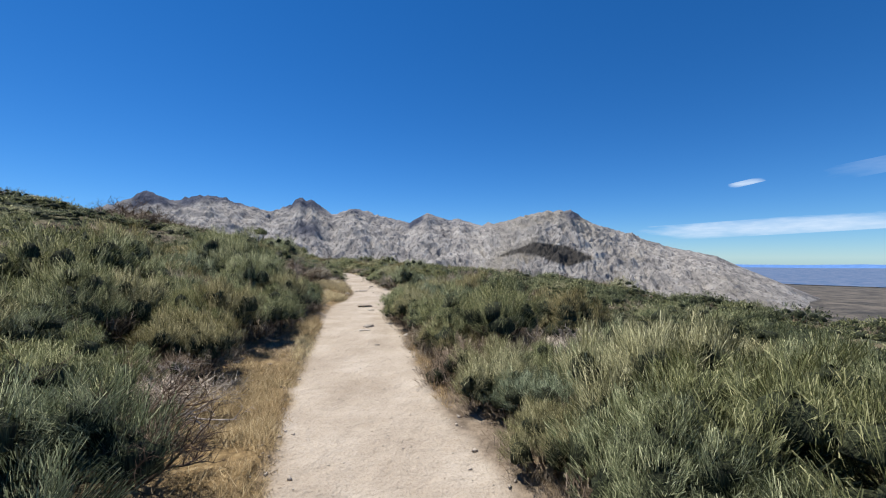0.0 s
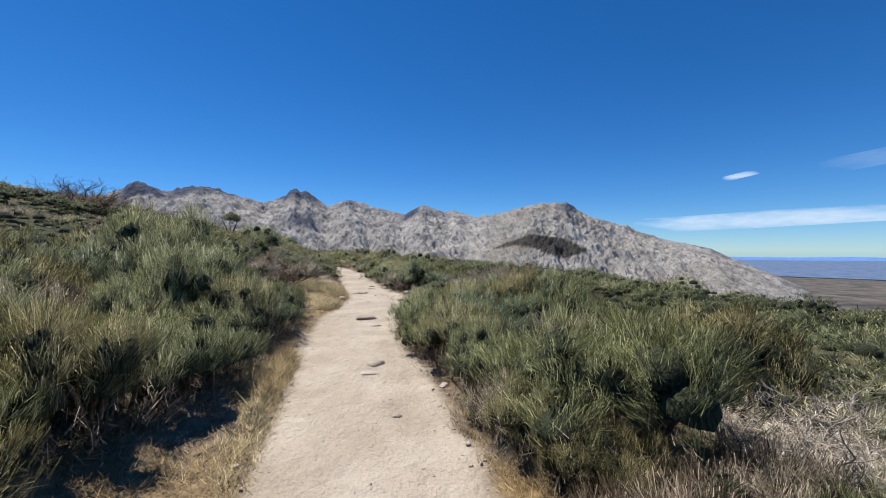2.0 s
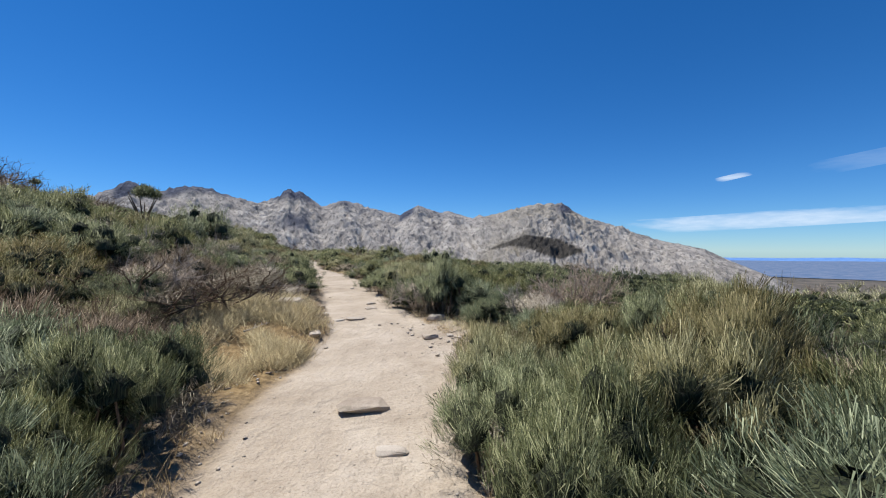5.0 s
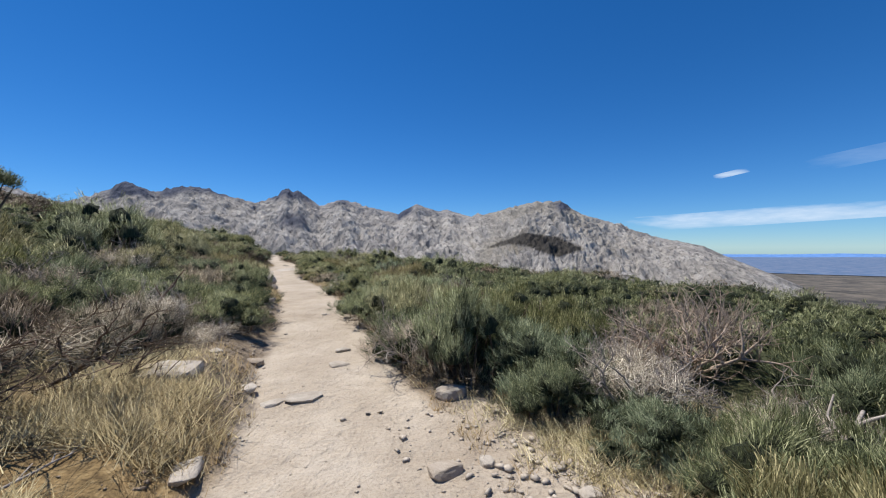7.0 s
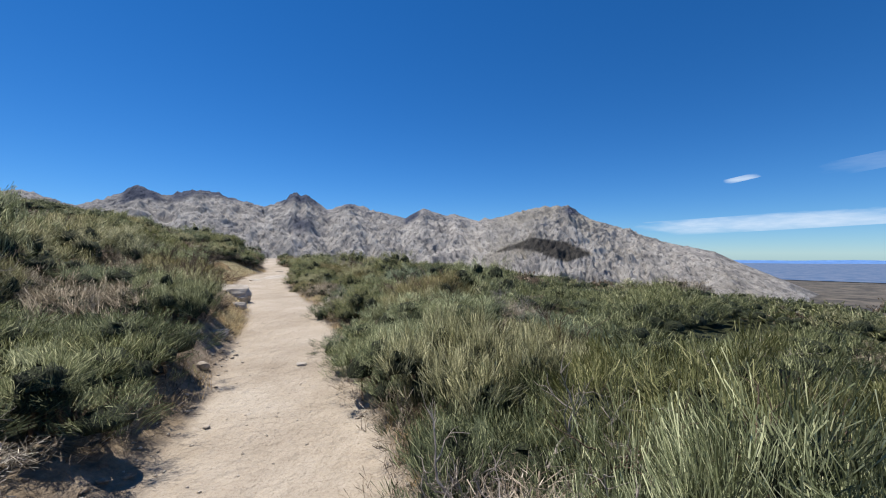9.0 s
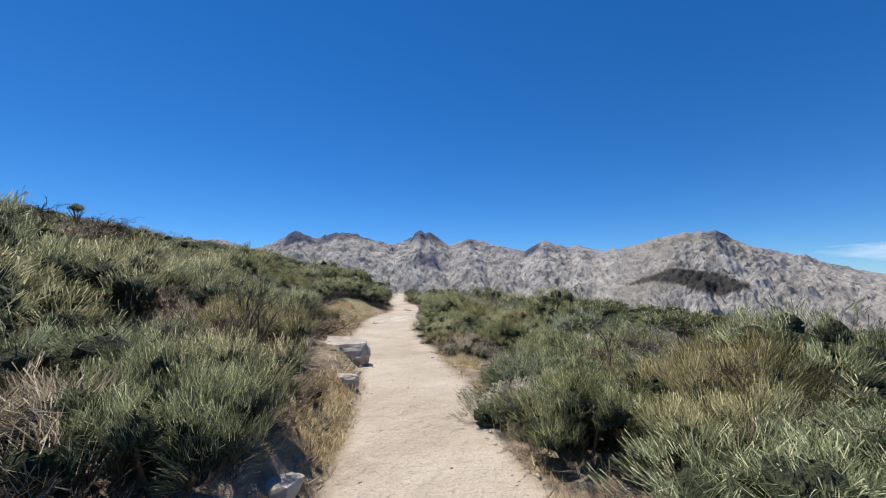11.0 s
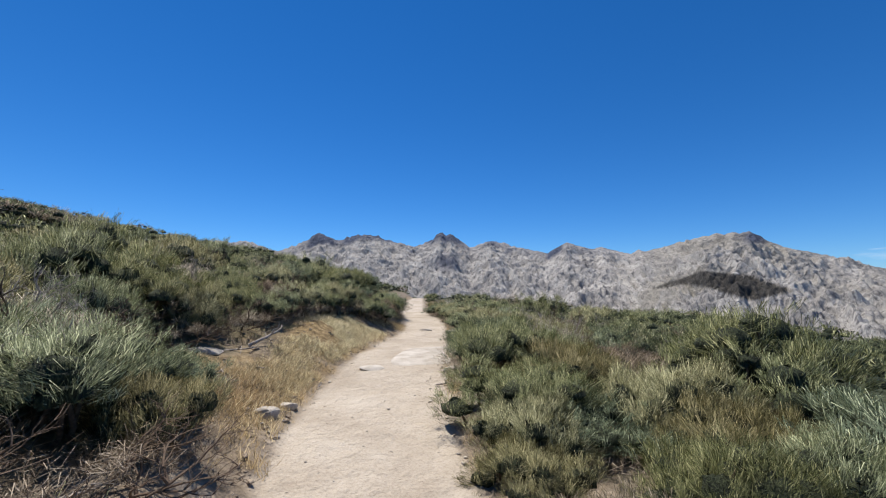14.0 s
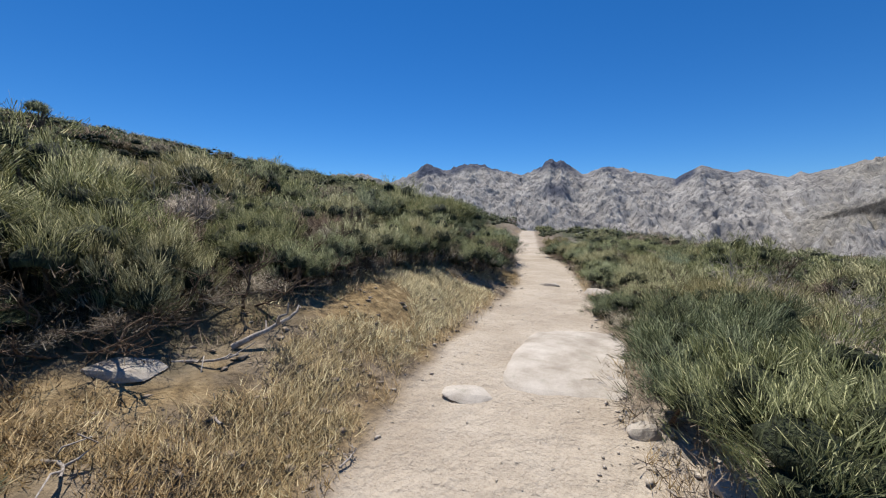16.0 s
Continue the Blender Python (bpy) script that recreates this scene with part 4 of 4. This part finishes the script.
# ---- the lone small tree on the skyline ----
def small_tree(seed, x, y, tall, wide, label):
    """A lone wind-shaped bush on several bare stems with a flat crown."""
    rng = np.random.default_rng(seed)
    tree = tagged(new("tree"), label, "tree")
    out = []
    for k in range(6):
        a = k * 1.05 + rng.uniform(-0.3, 0.3)
        top = np.array([math.cos(a) * wide * 0.4, math.sin(a) * wide * 0.4, tall * rng.uniform(0.8, 0.95)])
        out.append(tube([np.array([0, 0, -0.2]), np.array([0.03, 0.02, tall * 0.35]), top * np.array([0.45, 0.45, 0.75]), top], [0.035, 0.028, 0.016, 0.006], 5))
    v, f = join(out)
    part("trunk", fast_mesh("trunk", v, f, [MAT_BARK], True), tree)
    lobes = [(np.array([math.cos(a) * wide * 0.36 * d, math.sin(a) * wide * 0.36 * d, tall - wide * 0.16 * (0.6 + d)]), wide * 0.17) for a, d in zip(rng.uniform(0, 6.28, 14), rng.uniform(0.05, 1.0, 14))]
    v, f, lean = broom_twigs(rng, lobes, 380, 14, 0.09, 0.007)
    part("crown", fast_mesh("crown", v, f, [MAT_DARKGREEN], lean=lean), tree)
    tree.matrix_basis = pose(x, y, ground_at(x, y))


small_tree(501, -18.9, 26.66, 1.0, 0.65, "small dark green tree standing above the broom")
small_tree(502, -6.7, 16.2, 1.46, 0.72, "young dark green tree among the broom")

# ---- stones ----
stone(201, -5.5, 22.12, 0.74, 0.6, 0.64, 25, 0.4, label="large pale granite boulder beside the trail", tilt=12, name="boulder", points=13, wear=0.12)
stone(202, -1.3, 11.05, 0.46, 0.28, 0.17, 10, 0.4, MAT_DARKSTONE, "flat grey rock half buried in the trail", points=13, wear=0.12)
stone(203, -0.64, 7.9, 0.24, 0.17, 0.11, 40, 0.4)
stone(204, -1.0, 10.36, 0.24, 0.12, 0.07, 0, 0.4)
stone(205, -0.62, 14.35, 0.32, 0.2, 0.17, 5, 0.2, label="pale oblong granite stone under the bush")
stone(206, -0.74, 13.2, 0.22, 0.16, 0.11, 30, 0.3, MAT_DARKSTONE, "brown weathered stone on the trail")
stone(207, -0.46, 13.3, 0.13, 0.1, 0.08, 80, 0.3)
stone(208, -3.05, 14.15, 0.6, 0.42, 0.3, 15, 0.45, label="pale rounded rock in dry grass", name="boulder")
stone(209, -2.5, 14.4, 0.24, 0.17, 0.09, 60, 0.3)
stone(210, -2.8, 15.25, 0.22, 0.18, 0.16, 0, 0.3, MAT_DARKSTONE, "weathered stone on the earth bank")
stone(211, -3.0, 14.85, 0.16, 0.13, 0.1, 100, 0.3)
stone(212, -1.85, 15.2, 0.26, 0.2, 0.07, 20, 0.4, label="flat stone sunk in the sandy trail")
stone(213, -2.74, 18.05, 0.12, 0.09, 0.05, 20, 0.35)
stone(214, -2.1, 17.64, 0.18, 0.12, 0.1, 50, 0.3)
stone(215, -3.62, 17.75, 0.16, 0.13, 0.11, 70, 0.4, MAT_DARKSTONE, "dark stone in the earth bank")
stone(216, -4.02, 18.8, 0.26, 0.2, 0.16, 10, 0.4, label="pale stone in the earth bank")
stone(217, -4.75, 20.75, 0.34, 0.26, 0.2, 30, 0.35, label="pale stone in the earth bank")
stone(218, -6.62, 27.6, 0.98, 1.75, 0.24, 12, 0.78, label="broad pale granite slab bedded in the trail", name="slab", points=90)
stone(219, -7.03, 26.5, 0.38, 0.24, 0.1, 25, 0.5, label="flat pale stone on the trail")
stone(220, -5.5, 26.3, 0.3, 0.24, 0.2, 15, 0.25, label="rounded white stone at the trail edge")
stone(221, -5.93, 26.6, 0.2, 0.14, 0.1, 60, 0.3)
stone(224, -8.0, 31.0, 0.4, 0.22, 0.1, 30, 0.35, label="flat pale stone across the trail")
stone(225, -8.29, 24.95, 0.4, 0.26, 0.12, 40, 0.3, label="flat white stone in dry grass")
stone(226, -6.95, 24.45, 0.22, 0.18, 0.15, 10, 0.3)
stone(227, -7.0, 24.8, 0.16, 0.12, 0.12, 45, 0.3)
stone(229, -7.1, 30.6, 0.4, 0.3, 0.2, 0, 0.3, label="pale stone at the trail edge")
stone(231, 1.15, 5.3, 0.22, 0.16, 0.1, 30, 0.3, label="pale stone in dry grass")
stone(232, 0.8, 5.0, 0.16, 0.12, 0.08, 70, 0.3)
stone(233, -2.35, 12.5, 0.16, 0.12, 0.1, 20, 0.3, label="pale stone in dry grass")
stone(234, 0.1, 13.0, 0.16, 0.12, 0.1, 10, 0.3)
stone(235, 0.35, 13.5, 0.2, 0.13, 0.09, 60, 0.3)

stone(236, -1.92, 15.78, 0.2, 0.14, 0.09, 35, 0.35)
stone(237, -1.95, 14.3, 0.34, 0.22, 0.08, 15, 0.52, label="flat pale stone sunk in the sandy trail")
stone(238, -2.2, 14.25, 0.26, 0.18, 0.07, 60, 0.52, label="flat pale stone sunk in the sandy trail")
stone(239, -2.3, 13.15, 0.34, 0.16, 0.14, 110, 0.5, label="pale stone in the grassy trail edge")
stone(241, -0.25, 6.5, 0.1, 0.07, 0.05, 20, 0.35)
stone(242, 0.2, 7.23, 0.14, 0.1, 0.07, 50, 0.35)
stone(243, -0.66, 7.62, 0.26, 0.12, 0.05, 10, 0.45, label="flat stone sunk in the sandy trail")
stone(244, -5.85, 21.65, 0.26, 0.2, 0.14, 30, 0.5, label="pale stone beside the boulder")

# ---- fallen branches ----
def fallen_branch(seed, x, y, length, turn, thick=0.014, rise=0.05, wood=MAT_GREYWOOD, label="pale dry branch lying on the ground"):
    """A bent, forked stick that lies on the ground or sticks out of the bank."""
    rng = np.random.default_rng(seed)
    branch = tagged(new("fallen_branch"), label, "branch")
    pts, q, a = [], np.array([-length / 2, 0.0, 0.0]), 0.0
    for k in range(7):
        pts.append(q.copy())
        a += rng.normal() * 0.28
        q = q + np.array([math.cos(a), math.sin(a), rise + 0.06 * rng.normal()]) * length / 6
    v, f = tube(pts, np.linspace(thick, thick * 0.45, 7), 6)
    part("stem", fast_mesh("stem", v, f, [wood], True), branch)
    for k in (2, 4, 5):
        w = unit(pts[k] - pts[k - 1] + np.array([0, rng.choice((-1, 1)) * length * 0.13, 0.05 * length]))
        tips = [pts[k] + w * length * 0.11 * j + 0.012 * rng.normal(size=3) * j for j in range(4)]
        v, f = tube(tips, np.linspace(thick * 0.6, thick * 0.25, 4), 5)
        part("fork", fast_mesh("fork", v, f, [wood], True), branch)
    branch.matrix_basis = pose(x, y, ground_at(x, y) + thick * 1.2, 0, 0, turn)


fallen_branch(601, -8.05, 25.62, 0.42, 35, 0.022, 0.45, label="pale broken branch sticking out of the bank")
fallen_branch(602, -8.15, 25.3, 0.4, 40, 0.012)
fallen_branch(603, -7.75, 24.6, 0.34, 50, 0.011)
fallen_branch(604, -7.22, 25.55, 0.16, 120, 0.007)
fallen_branch(605, -7.7, 25.15, 0.2, 160, 0.008)
fallen_branch(606, -5.75, 26.0, 0.3, 10, 0.009)
fallen_branch(607, -5.68, 26.15, 0.24, -30, 0.008)
fallen_branch(608, -5.55, 25.85, 0.26, 95, 0.008)
fallen_branch(609, -3.4, 22.55, 0.45, 20, 0.013, 0.15)
fallen_branch(610, -3.55, 15.1, 0.7, 80, 0.022, 0.9, MAT_BARK, "dark dead stick standing in dry grass")
fallen_branch(611, -6.3, 22.6, 0.34, 25, 0.012, 0.25)
fallen_branch(612, -2.9, 12.9, 0.5, 60, 0.01)
fallen_branch(613, 1.75, 12.95, 1.1, 30, 0.026, 0.3)
fallen_branch(614, 1.45, 13.25, 0.7, -20, 0.018, 0.35)

# gravel: small stones nobody could count
rng = np.random.default_rng(300)
forms = []
for k in range(6):
    bm = bmesh.new()
    for p in unit(rng.normal(size=(9, 3))):
        bm.verts.new(p * np.array([1, 0.8, 0.36]))
    bmesh.ops.convex_hull(bm, input=bm.verts[:])
    bmesh.ops.delete(bm, geom=[v for v in bm.verts if not v.link_faces], context="VERTS")
    bmesh.ops.triangulate(bm, faces=bm.faces[:])
    bmesh.ops.recalc_face_normals(bm, faces=bm.faces[:])
    bm.verts.index_update()
    forms.append((np.array([v.co[:] for v in bm.verts]), np.array([[v.index for v in f.verts] for f in bm.faces])))
    bm.free()
pieces = []
for k in range(3800):
    y = rng.uniform(0.5, 36)
    l, rr = (float(v) for v in edges(y))
    pick = rng.random()
    if pick < 0.45:
        x = rng.uniform(l, rr)
        s = 0.004 + 0.012 * rng.random() ** 3
    elif pick < 0.66:
        x = l + 0.12 * rng.normal() - 0.08
        s = 0.007 + 0.028 * rng.random() ** 3
    elif pick < 0.8:
        x = rr + 0.1 * rng.normal()
        s = 0.008 + 0.03 * rng.random() ** 3
    elif pick < 0.95:
        x, y = 0.1 + 0.6 * rng.normal(), 13.3 + 0.6 * rng.normal()
        s = 0.008 + 0.045 * rng.random() ** 3
    else:
        x, y = -5.7 + 0.35 * rng.normal(), 26.3 + 0.6 * rng.normal()
        s = 0.008 + 0.03 * rng.random() ** 3
    a = rng.uniform(0, 6.28)
    turn = np.array([[math.cos(a), -math.sin(a), 0], [math.sin(a), math.cos(a), 0], [0, 0, 1]])
    v, f = forms[k % 6]
    pieces.append((v @ turn.T * s + np.array([x, y, ground_at(x, y) + s * 0.25]), f))
v, f = join(pieces)
tagged(new("gravel", fast_mesh("gravel", v, f, [MAT_GRAVEL])), "loose pale gravel and small stones on the trail", "gravel", kind="stuff")

# clods of dark earth on the cut bank
pieces = []
rng = np.random.default_rng(301)
for k in range(1300):
    y = rng.uniform(24, 31) if rng.random() < 0.5 else rng.uniform(12, 24) if rng.random() < 0.85 else rng.uniform(3, 12)
    l, rr = (float(v) for v in edges(y))
    wide = 0.35 if y < 23.5 else 0.6
    x = l - 0.04 - abs(rng.normal()) * wide
    s = 0.006 + 0.05 * rng.random() ** 3 if y < 23.5 else 0.01 + 0.045 * rng.random() ** 2.5
    a = rng.uniform(0, 6.28)
    turn = np.array([[math.cos(a), -math.sin(a), 0], [math.sin(a), math.cos(a), 0], [0, 0, 1]])
    v, f = forms[k % 6]
    pieces.append((v @ turn.T * s * np.array([1, 1, 0.9]) + np.array([x, y, ground_at(x, y) + s * 0.05]), f))
v, f = join(pieces)
tagged(new("earth_clods", fast_mesh("earth_clods", v, f, [MAT_SOIL])), "crumbled dark earth on the trail bank", "earth", kind="stuff")
